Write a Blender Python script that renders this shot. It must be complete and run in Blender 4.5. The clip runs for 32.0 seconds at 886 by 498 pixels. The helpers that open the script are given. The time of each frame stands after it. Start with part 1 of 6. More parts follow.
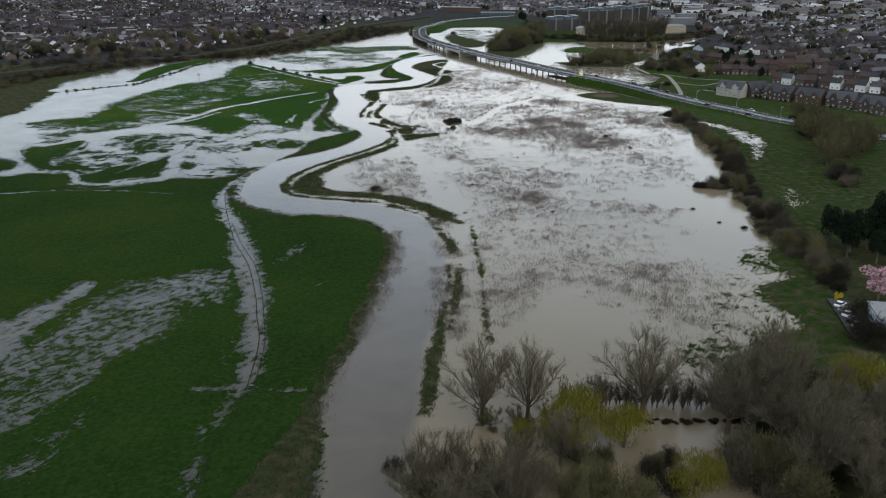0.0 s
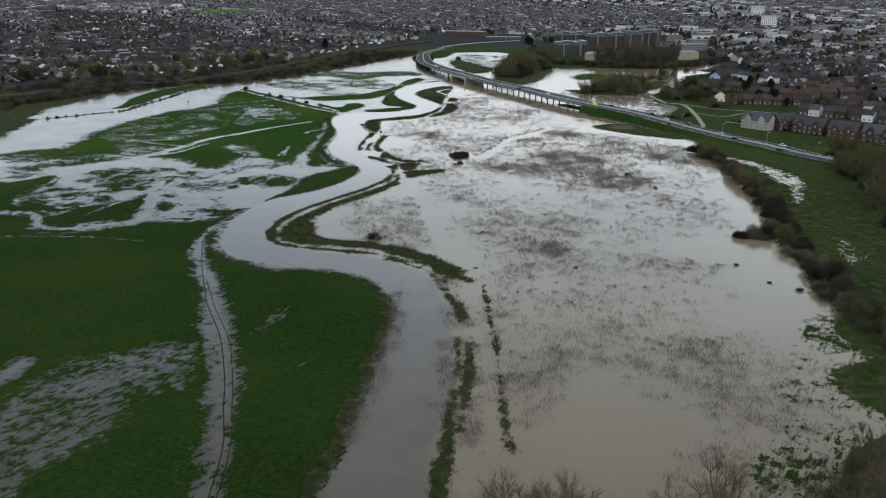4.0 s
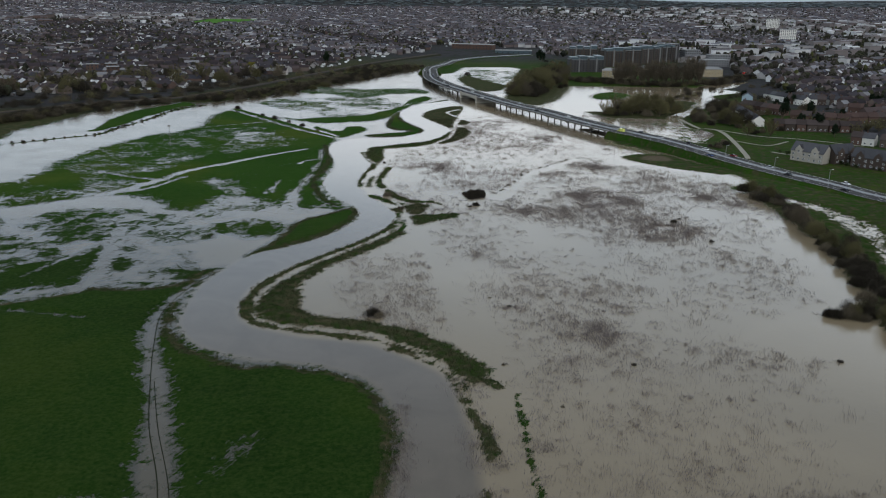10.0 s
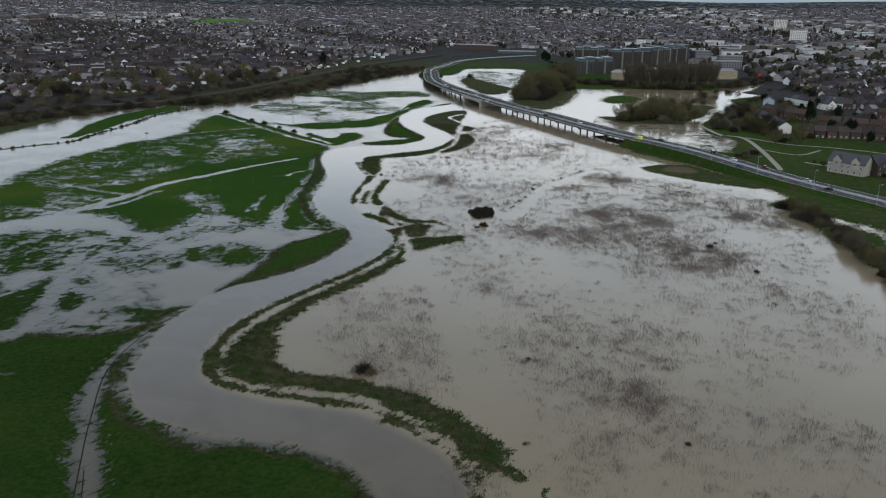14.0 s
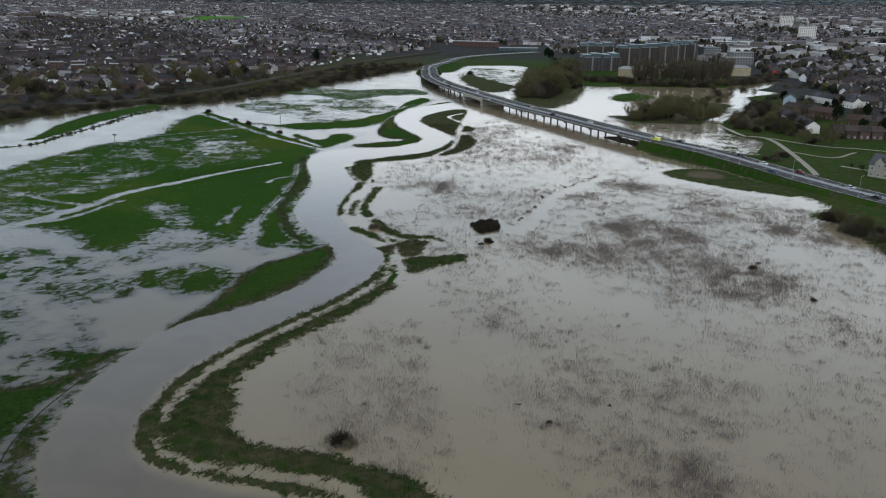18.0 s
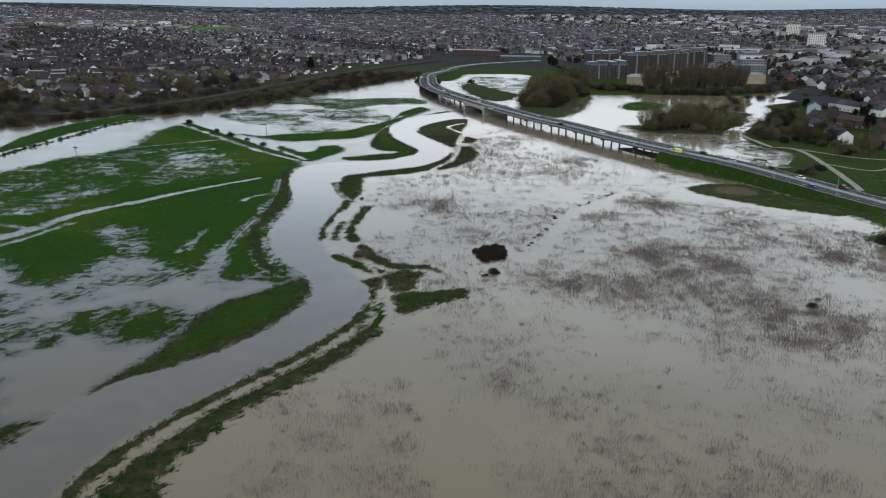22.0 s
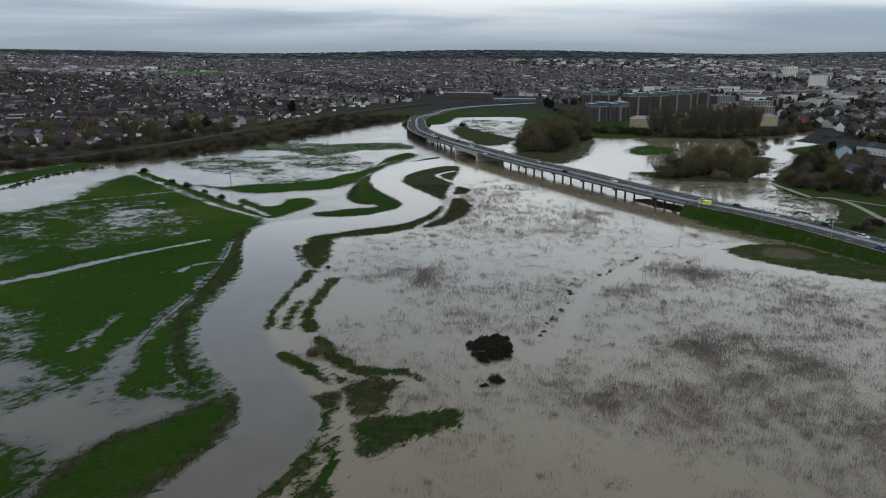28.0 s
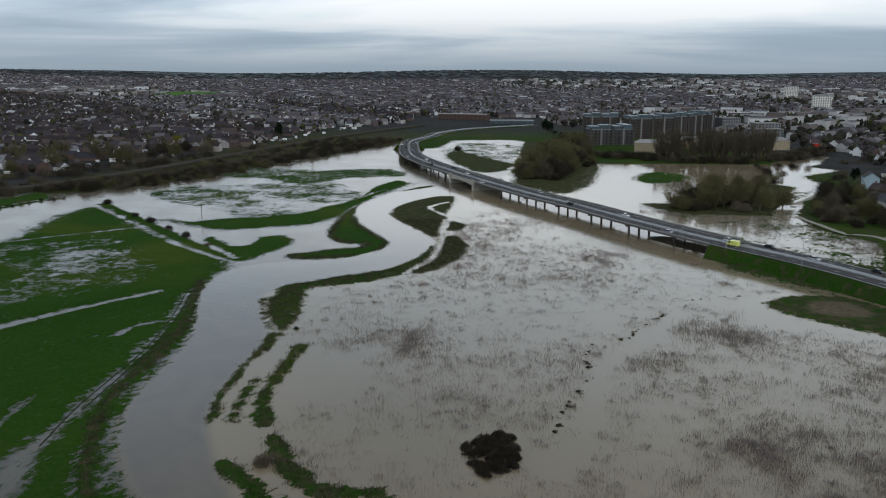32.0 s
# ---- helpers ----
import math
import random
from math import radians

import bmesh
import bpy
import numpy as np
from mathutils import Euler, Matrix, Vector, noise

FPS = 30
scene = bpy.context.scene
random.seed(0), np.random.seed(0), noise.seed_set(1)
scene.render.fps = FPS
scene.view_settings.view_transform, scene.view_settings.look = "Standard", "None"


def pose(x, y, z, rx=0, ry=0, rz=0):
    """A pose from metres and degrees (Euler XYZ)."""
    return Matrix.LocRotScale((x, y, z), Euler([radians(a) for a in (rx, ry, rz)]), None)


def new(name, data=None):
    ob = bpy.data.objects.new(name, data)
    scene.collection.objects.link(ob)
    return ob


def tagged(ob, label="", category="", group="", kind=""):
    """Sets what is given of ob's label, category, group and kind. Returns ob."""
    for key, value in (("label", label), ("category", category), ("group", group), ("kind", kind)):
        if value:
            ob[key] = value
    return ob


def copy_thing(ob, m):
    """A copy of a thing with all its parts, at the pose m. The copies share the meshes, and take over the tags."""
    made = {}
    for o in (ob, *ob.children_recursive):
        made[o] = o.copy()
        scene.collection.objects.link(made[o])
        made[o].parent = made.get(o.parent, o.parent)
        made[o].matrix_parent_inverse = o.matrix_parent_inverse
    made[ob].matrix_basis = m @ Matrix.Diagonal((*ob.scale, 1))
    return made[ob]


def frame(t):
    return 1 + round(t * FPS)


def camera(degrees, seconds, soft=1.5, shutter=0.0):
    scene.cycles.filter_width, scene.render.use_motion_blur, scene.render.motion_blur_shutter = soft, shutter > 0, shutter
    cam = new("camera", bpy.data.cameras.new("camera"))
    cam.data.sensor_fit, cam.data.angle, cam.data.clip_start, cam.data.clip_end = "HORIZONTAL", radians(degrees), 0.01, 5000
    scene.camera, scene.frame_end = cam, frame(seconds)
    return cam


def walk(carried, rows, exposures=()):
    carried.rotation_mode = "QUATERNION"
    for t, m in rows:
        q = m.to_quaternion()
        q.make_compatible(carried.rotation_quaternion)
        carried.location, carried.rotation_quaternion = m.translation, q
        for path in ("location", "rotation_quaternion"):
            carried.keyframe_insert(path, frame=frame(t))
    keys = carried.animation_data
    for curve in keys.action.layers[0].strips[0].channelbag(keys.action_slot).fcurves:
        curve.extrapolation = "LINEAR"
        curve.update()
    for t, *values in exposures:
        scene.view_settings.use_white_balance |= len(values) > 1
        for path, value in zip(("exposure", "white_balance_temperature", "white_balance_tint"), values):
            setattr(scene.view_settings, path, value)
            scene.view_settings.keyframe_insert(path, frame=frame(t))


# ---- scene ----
cam = camera(56.76, 32.0, 1.1)
# seconds, place, tilt from straight down, heading, lean
FLIGHT = [
    (0, 0.07, 0.02, 95.60, 70.50, 0.55, -0.19),
    (0.5, 0.02, 5.46, 95.00, 70.54, 0.58, -0.14),
    (1, -0.11, 10.91, 94.56, 70.58, 0.61, -0.10),
    (1.5, -0.32, 16.39, 94.27, 70.66, 0.63, -0.05),
    (2, -0.59, 21.89, 94.09, 70.94, 0.65, -0.01),
    (2.5, -0.91, 27.41, 94.02, 71.34, 0.66, 0.03),
    (3, -1.28, 32.94, 94.02, 71.69, 0.67, 0.08),
    (3.5, -1.68, 38.49, 94.10, 71.90, 0.67, 0.12),
    (4, -2.12, 44.05, 94.22, 72.02, 0.68, 0.16),
    (4.5, -2.57, 49.63, 94.37, 72.09, 0.70, 0.19),
    (6.5, -4.50, 72.04, 95.07, 72.23, 0.78, 0.33),
    (7, -4.98, 77.66, 95.22, 72.27, 0.79, 0.36),
    (7.5, -5.46, 83.29, 95.34, 72.33, 0.81, 0.39),
    (8, -5.92, 88.93, 95.42, 72.39, 0.82, 0.41),
    (8.5, -6.37, 94.57, 95.45, 72.46, 0.83, 0.44),
    (9, -6.79, 100.22, 95.45, 72.53, 0.85, 0.46),
    (9.5, -7.20, 105.87, 95.39, 72.61, 0.87, 0.48),
    (10, -7.59, 111.53, 95.27, 72.67, 0.90, 0.50),
    (10.5, -7.95, 117.19, 95.10, 72.71, 0.93, 0.51),
    (11, -8.29, 122.85, 94.87, 72.75, 0.96, 0.53),
    (11.5, -8.60, 128.51, 94.59, 72.77, 0.95, 0.54),
    (12, -8.89, 134.17, 94.24, 72.77, 0.95, 0.55),
    (12.5, -9.15, 139.83, 93.83, 72.76, 0.94, 0.55),
    (13, -9.38, 145.50, 93.37, 72.75, 0.94, 0.56),
    (13.5, -9.59, 151.16, 92.84, 72.74, 0.93, 0.56),
    (14, -9.77, 156.82, 92.27, 72.72, 0.92, 0.56),
    (14.5, -9.92, 162.48, 91.64, 72.72, 0.91, 0.56),
    (16.5, -10.30, 185.12, 88.68, 72.64, 0.85, 0.53),
    (17, -10.34, 190.78, 87.84, 72.63, 0.84, 0.52),
    (17.5, -10.36, 196.43, 86.98, 72.64, 0.85, 0.50),
    (18, -10.37, 202.09, 86.10, 72.65, 0.86, 0.49),
    (18.5, -10.35, 207.74, 85.19, 72.67, 0.86, 0.47),
    (19, -10.33, 213.39, 84.28, 72.69, 0.87, 0.46),
    (19.5, -10.29, 219.04, 83.36, 72.71, 0.88, 0.44),
    (20, -10.24, 224.69, 82.44, 72.72, 0.90, 0.42),
    (20.5, -10.18, 230.34, 81.52, 72.76, 0.91, 0.40),
    (21, -10.11, 235.99, 80.61, 72.91, 0.91, 0.38),
    (21.5, -10.03, 241.64, 79.72, 73.15, 0.93, 0.35),
    (22, -9.95, 247.29, 78.84, 73.42, 0.94, 0.33),
    (22.5, -9.86, 252.94, 78.00, 73.70, 0.95, 0.31),
    (23, -9.77, 258.59, 77.18, 74.01, 0.96, 0.28),
    (23.5, -9.68, 264.25, 76.41, 74.32, 0.93, 0.26),
    (24, -9.59, 269.90, 75.67, 74.58, 0.90, 0.24),
    (24.5, -9.49, 275.56, 74.98, 74.81, 0.87, 0.22),
    (25, -9.40, 281.23, 74.34, 75.04, 0.83, 0.20),
    (25.5, -9.30, 286.90, 73.76, 75.28, 0.77, 0.18),
    (27.5, -8.92, 309.63, 72.02, 76.19, 0.51, 0.11),
    (28, -8.82, 315.34, 71.75, 76.44, 0.44, 0.10),
    (28.5, -8.71, 321.05, 71.54, 76.68, 0.39, 0.09),
    (29, -8.60, 326.77, 71.41, 76.86, 0.35, 0.08),
    (29.5, -8.48, 332.51, 71.34, 77.01, 0.30, 0.08),
    (30, -8.35, 338.26, 71.34, 77.14, 0.25, 0.08),
    (30.5, -8.21, 344.02, 71.41, 77.31, 0.22, 0.09),
    (31, -8.05, 349.80, 71.54, 77.48, 0.19, 0.10),
    (31.5, -7.87, 355.59, 71.73, 77.64, 0.17, 0.11),
    (32, -7.66, 361.40, 71.98, 77.77, 0.14, 0.13)]
walk(cam, [(t, pose(x, y, z, 0, 0, yaw) @ pose(0, 0, 0, tilt) @ pose(0, 0, 0, 0, 0, lean)) for t, x, y, z, tilt, yaw, lean in FLIGHT], exposures=((0.0, -0.12, 6300, 10), (12.0, -0.38, 6320, 10), (21.0, -0.15, 6270, 9), (28.0, -0.50, 6350, 9), (32.0, -0.52, 6350, 9)))

# ---- sky and light ----
world = bpy.data.worlds.new("overcast_sky")
scene.world = world
world.use_nodes = True


def node(nt, kind, **sets):
    n = nt.nodes.new(kind)
    for key, value in sets.items():
        if key in n.inputs:
            n.inputs[key].default_value = value
    return n


def ramp(nt, fac, stops):
    n = nt.nodes.new("ShaderNodeValToRGB")
    el = n.color_ramp.elements
    el[0].position, el[0].color = stops[0][0], (*stops[0][1], 1)
    el[1].position, el[1].color = stops[-1][0], (*stops[-1][1], 1)
    for p, c in stops[1:-1]:
        e = el.new(p)
        e.color = (*c, 1)
    nt.links.new(fac, n.inputs[0])
    return n.outputs[0]


def math_node(nt, op, a, b=None, clamp=False):
    n = nt.nodes.new("ShaderNodeMath")
    n.operation, n.use_clamp = op, clamp
    for i, v in enumerate((a, b)):
        if v is None:
            continue
        if isinstance(v, (int, float)):
            n.inputs[i].default_value = v
        else:
            nt.links.new(v, n.inputs[i])
    return n.outputs[0]


def mix(nt, fac, a, b, blend="MIX"):
    n = nt.nodes.new("ShaderNodeMix")
    n.data_type, n.blend_type = "RGBA", blend
    for sock, v in ((n.inputs[0], fac), (n.inputs[6], a), (n.inputs[7], b)):
        if isinstance(v, (int, float)):
            sock.default_value = v
        elif isinstance(v, tuple):
            sock.default_value = (*v, 1)
        else:
            nt.links.new(v, sock)
    return n.outputs[2]


def noise_tex(nt, vec, scale, detail=4.0, rough=0.55, distort=0.0):
    n = node(nt, "ShaderNodeTexNoise", Scale=scale, Detail=detail, Roughness=rough, Distortion=distort)
    nt.links.new(vec, n.inputs["Vector"])
    return n.outputs["Fac"]


nt = world.node_tree
nt.nodes.clear()
coord = nt.nodes.new("ShaderNodeTexCoord")
sep = nt.nodes.new("ShaderNodeSeparateXYZ")
nt.links.new(coord.outputs["Generated"], sep.inputs[0])
up = math_node(nt, "MAXIMUM", sep.outputs[2], 0.0)
flat = math_node(nt, "ADD", up, 0.10)
cx = math_node(nt, "DIVIDE", sep.outputs[0], flat)
cy = math_node(nt, "DIVIDE", sep.outputs[1], flat)
comb = nt.nodes.new("ShaderNodeCombineXYZ")
nt.links.new(cx, comb.inputs[0]), nt.links.new(cy, comb.inputs[1])
stretch = nt.nodes.new("ShaderNodeMapping")
stretch.inputs["Scale"].default_value = (0.55, 1.0, 1.0)
stretch.inputs["Location"].default_value = (3.1, 1.7, 0.0)
nt.links.new(comb.outputs[0], stretch.inputs[0])
cloud = noise_tex(nt, stretch.outputs[0], 0.42, 6.0, 0.52, 0.4)
clouds = ramp(nt, cloud, [(0.37, (0.38, 0.47, 0.57)), (0.46, (0.56, 0.65, 0.74)), (0.53, (0.80, 0.87, 0.93)), (0.61, (0.95, 0.98, 1.0))])
low = ramp(nt, up, [(0.0, (1, 1, 1)), (0.02, (0.6, 0.6, 0.6)), (0.06, (0, 0, 0))])
clouds = mix(nt, low, clouds, (0.45, 0.55, 0.65))
# cloud brightens with height to a band added for the water's reflections, then dims
clouds = mix(nt, 1.0, clouds, ramp(nt, up, [(0.0, (0.55, 0.55, 0.55)), (0.05, (0.74, 0.74, 0.74)), (0.11, (1.04, 1.04, 1.04)), (0.18, (1.30, 1.30, 1.30)), (0.34, (1.42, 1.42, 1.42)), (0.52, (0.95, 0.95, 0.95)), (0.8, (0.68, 0.68, 0.68))]), "MULTIPLY")
sky = nt.nodes.new("ShaderNodeTexSky")
sky.sky_type, sky.sun_disc = "NISHITA", False
sky.sun_elevation, sky.sun_rotation = radians(48), radians(205)
bg_sky = nt.nodes.new("ShaderNodeBackground")
bg_cloud = nt.nodes.new("ShaderNodeBackground")
both = nt.nodes.new("ShaderNodeMixShader")
out = nt.nodes.new("ShaderNodeOutputWorld")
nt.links.new(sky.outputs[0], bg_sky.inputs[0])
bg_sky.inputs[1].default_value = 0.08
nt.links.new(clouds, bg_cloud.inputs[0])
bg_cloud.inputs[1].default_value = 1.75
both.inputs[0].default_value = 0.93
nt.links.new(bg_sky.outputs[0], both.inputs[1])
nt.links.new(bg_cloud.outputs[0], both.inputs[2])
nt.links.new(both.outputs[0], out.inputs[0])

sun_data = bpy.data.lights.new("sun", "SUN")
sun_data.energy, sun_data.angle, sun_data.color = 0.7, radians(25), (1.0, 0.97, 0.92)
sun = new("sun", sun_data)
sun.matrix_world = pose(0, 0, 300, 42, 0, 25)

# ---- materials ----
def material(name, rough=0.8, metal=0.0, ior=1.45):
    m = bpy.data.materials.new(name)
    m.use_nodes = True
    t = m.node_tree
    t.nodes.clear()
    o = t.nodes.new("ShaderNodeOutputMaterial")
    b = node(t, "ShaderNodeBsdfPrincipled", Roughness=rough, Metallic=metal, IOR=ior)
    if rough >= 0.8:
        b.inputs["Specular IOR Level"].default_value = 0.03
    t.links.new(b.outputs[0], o.inputs[0])
    c = t.nodes.new("ShaderNodeTexCoord")
    return m, t, b, c.outputs["Object"]


def world_place(t):
    return t.nodes.new("ShaderNodeNewGeometry").outputs["Position"]


def bump(t, b, height, strength, dist):
    n = node(t, "ShaderNodeBump", Strength=strength, Distance=dist)
    t.links.new(height, n.inputs["Height"])
    t.links.new(n.outputs[0], b.inputs["Normal"])


def attribute(t, name):
    n = t.nodes.new("ShaderNodeAttribute")
    n.attribute_name = name
    return n.outputs["Fac"]


def varied(name, colour, spread=0.25, scale=1.0, rough=0.8, per="object", metal=0.0, stain=0.35, relief=0.0):
    """A plain surface with grain, stains and a tone of its own for each object or island."""
    m, t, b, vec = material(name, rough, metal)
    p = world_place(t)
    big, fine = noise_tex(t, p, 0.35 * scale, 4), noise_tex(t, p, 4.0 * scale, 3)
    dark = tuple(c * (1 - stain) for c in colour)
    col = mix(t, math_node(t, "MULTIPLY", big, 1.0, True), colour, dark)
    col = mix(t, math_node(t, "MULTIPLY", fine, 0.35), col, tuple(min(1, c * 1.25) for c in colour))
    if per == "object":
        r = t.nodes.new("ShaderNodeObjectInfo").outputs["Random"]
    else:
        r = t.nodes.new("ShaderNodeNewGeometry").outputs["Random Per Island"]
    gain = math_node(t, "ADD", math_node(t, "MULTIPLY", r, 2 * spread), 1 - spread)
    h = node(t, "ShaderNodeHueSaturation")
    t.links.new(col, h.inputs["Color"]), t.links.new(gain, h.inputs["Value"])
    t.links.new(h.outputs[0], b.inputs["Base Color"])
    if relief:
        bump(t, b, fine, 0.5, relief)
    return m


def palette(name, stops, rough=0.8, scale=1.0):
    """One of several colours for each joined piece, with a little weathering."""
    m, t, b, vec = material(name, rough)
    r = t.nodes.new("ShaderNodeNewGeometry").outputs["Random Per Island"]
    col = ramp(t, r, stops)
    n = noise_tex(t, world_place(t), 0.6 * scale, 4)
    col = mix(t, math_node(t, "MULTIPLY", n, 0.6), col, mix(t, 0.5, col, (0.05, 0.05, 0.045)))
    t.links.new(col, b.inputs["Base Color"])
    return m


def grass_colour(t, p):
    place = t.nodes.new("ShaderNodeSeparateXYZ")
    t.links.new(p, place.inputs[0])
    # brighter past y 400: livelier upstream pasture, with grazing-angle sheen put into the colour
    far_meadow = math_node(t, "MULTIPLY", math_node(t, "SUBTRACT", place.outputs[1], 400.0), 0.008, True)
    big = noise_tex(t, p, 0.012, 5, 0.6)
    mid = noise_tex(t, p, 0.09, 5, 0.6)
    fine = noise_tex(t, p, 0.9, 4, 0.65)
    col = ramp(t, big, [(0.38, (0.005, 0.017, 0.0022)), (0.50, (0.0075, 0.024, 0.0027)), (0.62, (0.017, 0.032, 0.0045))])
    col = mix(t, math_node(t, "MULTIPLY", mid, 0.5), col, (0.011, 0.022, 0.006))
    lush_sheen = ramp(t, big, [(0.36, (0.010, 0.037, 0.003)), (0.50, (0.014, 0.043, 0.004)), (0.64, (0.034, 0.054, 0.006))])
    col = mix(t, math_node(t, "MULTIPLY", far_meadow, math_node(t, "SUBTRACT", 1.15, math_node(t, "MULTIPLY", mid, 0.5))), col, lush_sheen)
    return mix(t, ramp(t, fine, [(0.35, (0, 0, 0)), (0.75, (0.7, 0.7, 0.7))]), col, mix(t, 0.5, col, (0.055, 0.075, 0.022))), fine


def rough_colour(t, p):
    a, c = noise_tex(t, p, 0.25, 5, 0.65), noise_tex(t, p, 1.4, 4, 0.7)
    col = ramp(t, a, [(0.30, (0.014, 0.026, 0.007)), (0.5, (0.034, 0.036, 0.016)), (0.68, (0.072, 0.056, 0.034))])
    return mix(t, ramp(t, c, [(0.4, (0, 0, 0)), (0.7, (0.8, 0.8, 0.8))]), col, (0.030, 0.036, 0.016))


def flooded_meadow():
    """Grass, rank banks and silty water, told apart by how high the ground stands over the flood."""
    m, t, b, vec = material("flooded_meadow", 0.1, 0.0, 1.33)
    p = world_place(t)
    # dry ground
    g, gfine = grass_colour(t, p)
    r = rough_colour(t, p)
    edge = math_node(t, "ADD", attribute(t, "rough"), math_node(t, "MULTIPLY", math_node(t, "SUBTRACT", noise_tex(t, p, 0.3, 4), 0.5), 1.4))
    dry = mix(t, ramp(t, edge, [(0.30, (0, 0, 0)), (0.55, (1, 1, 1))]), g, r)
    town = ramp(t, noise_tex(t, p, 0.03, 5, 0.7), [(0.35, (0.020, 0.022, 0.018)), (0.5, (0.036, 0.034, 0.038)), (0.65, (0.020, 0.027, 0.014))])
    dry = mix(t, attribute(t, "town"), dry, town)
    earth = ramp(t, noise_tex(t, p, 0.5, 5, 0.6), [(0.3, (0.060, 0.048, 0.032)), (0.7, (0.10, 0.082, 0.056))])
    dry = mix(t, attribute(t, "earth"), dry, earth)
    # water: open flood, river, and clear shallows over drowned grass
    silt = noise_tex(t, p, 0.010, 4, 0.5, 0.6)
    swirl = noise_tex(t, p, 0.05, 4, 0.55, 1.5)
    flood = ramp(t, silt, [(0.3, (0.146, 0.116, 0.074)), (0.55, (0.174, 0.138, 0.088)), (0.75, (0.192, 0.152, 0.097))])
    flood = mix(t, math_node(t, "MULTIPLY", swirl, 0.18), flood, (0.12, 0.100, 0.076))
    river = ramp(t, swirl, [(0.3, (0.086, 0.071, 0.054)), (0.7, (0.104, 0.086, 0.066))])
    wet_col = mix(t, attribute(t, "river"), flood, river)
    level = attribute(t, "level")
    shallow = ramp(t, math_node(t, "ADD", level, 0.7), [(0.30, (0, 0, 0)), (0.62, (1, 1, 1))])
    clear = math_node(t, "MULTIPLY", math_node(t, "ADD", math_node(t, "MULTIPLY", shallow, 0.4), 0.6), attribute(t, "clear"))
    wet_col = mix(t, clear, wet_col, (0.052, 0.047, 0.036))
    # stems that stand out of the shallows, combed by the flow
    turned = t.nodes.new("ShaderNodeMapping")
    turned.inputs["Rotation"].default_value = (0, 0, radians(-58))
    t.links.new(p, turned.inputs[0])
    comb = t.nodes.new("ShaderNodeMapping")
    comb.inputs["Scale"].default_value = (0.26, 1.0, 1.0)
    t.links.new(turned.outputs[0], comb.inputs[0])
    fine = noise_tex(t, p, 1.9, 5, 0.75)
    clump = noise_tex(t, comb.outputs[0], 0.95, 5, 0.72)
    broad = noise_tex(t, p, 0.055, 3, 0.5)
    fleck = noise_tex(t, p, 0.34, 4, 0.62, 0.4)
    lift = math_node(t, "ADD", math_node(t, "MULTIPLY", math_node(t, "SUBTRACT", fine, 0.5), 2.0), math_node(t, "MULTIPLY", math_node(t, "SUBTRACT", clump, 0.5), 2.8))
    lift = math_node(t, "ADD", lift, math_node(t, "MULTIPLY", math_node(t, "SUBTRACT", fleck, 0.5), 2.7))
    lift = math_node(t, "ADD", lift, math_node(t, "MULTIPLY", math_node(t, "SUBTRACT", broad, 0.5), 1.2))
    wet = math_node(t, "ADD", math_node(t, "ADD", math_node(t, "MULTIPLY", level, 2.6), 0.30), lift)
    out_of = ramp(t, wet, [(0.06, (0, 0, 0)), (0.22, (0.40, 0.40, 0.40)), (0.36, (1, 1, 1))])
    # dead stalks
    amount = attribute(t, "reed")
    reed = math_node(t, "ADD", amount, math_node(t, "MULTIPLY", math_node(t, "SUBTRACT", math_node(t, "ADD", math_node(t, "MULTIPLY", noise_tex(t, p, 2.2, 3, 0.65), 0.75), math_node(t, "MULTIPLY", noise_tex(t, p, 0.4, 4, 0.7), 0.25)), 0.57), 7.0))
    reeds = math_node(t, "MULTIPLY", ramp(t, reed, [(0.30, (0, 0, 0)), (0.85, (0.15, 0.15, 0.15))]), math_node(t, "MINIMUM", math_node(t, "MULTIPLY", amount, 3.0), 1.0))
    col = mix(t, out_of, wet_col, dry)
    col = mix(t, reeds, col, (0.105, 0.090, 0.084))
    cover = math_node(t, "MAXIMUM", out_of, reeds)
    t.links.new(col, b.inputs["Base Color"])
    dull = math_node(t, "MULTIPLY", attribute(t, "clear"), math_node(t, "ADD", math_node(t, "MULTIPLY", broad, 0.6), 0.15))
    cover_gloss = math_node(t, "MAXIMUM", cover, math_node(t, "MULTIPLY", dull, 0.7))
    t.links.new(math_node(t, "ADD", math_node(t, "MULTIPLY", math_node(t, "MAXIMUM", cover, math_node(t, "MULTIPLY", dull, 0.2)), 0.85), 0.09), b.inputs["Roughness"])
    t.links.new(math_node(t, "SUBTRACT", 0.5, math_node(t, "MULTIPLY", cover_gloss, 0.48)), b.inputs["Specular IOR Level"])
    ripple = noise_tex(t, p, 0.55, 4, 0.6, 0.5)
    relief = math_node(t, "ADD", math_node(t, "MULTIPLY", ripple, 0.12), math_node(t, "MULTIPLY", gfine, cover))
    bump(t, b, relief, 0.8, 0.28)
    return m


GROUND = WATER = flooded_meadow()
ASPHALT = varied("asphalt", (0.064, 0.063, 0.064), 0.05, 1.0, 0.85)
CONCRETE = varied("weathered_concrete", (0.15, 0.140, 0.124), 0.08, 1.0, 0.85, stain=0.45)
PALECON = varied("pale_concrete", (0.36, 0.335, 0.285), 0.06, 1.0, 0.85, stain=0.3)
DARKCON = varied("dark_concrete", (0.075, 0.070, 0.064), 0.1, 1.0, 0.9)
LINE = varied("road_paint", (0.62, 0.62, 0.60), 0.05, 3.0, 0.7, stain=0.3)
STEEL = varied("galvanised_steel", (0.36, 0.37, 0.38), 0.1, 2.0, 0.45, metal=0.6)
BARK = varied("bark", (0.105, 0.085, 0.062), 0.25, 2.0, 0.95, relief=0.05)
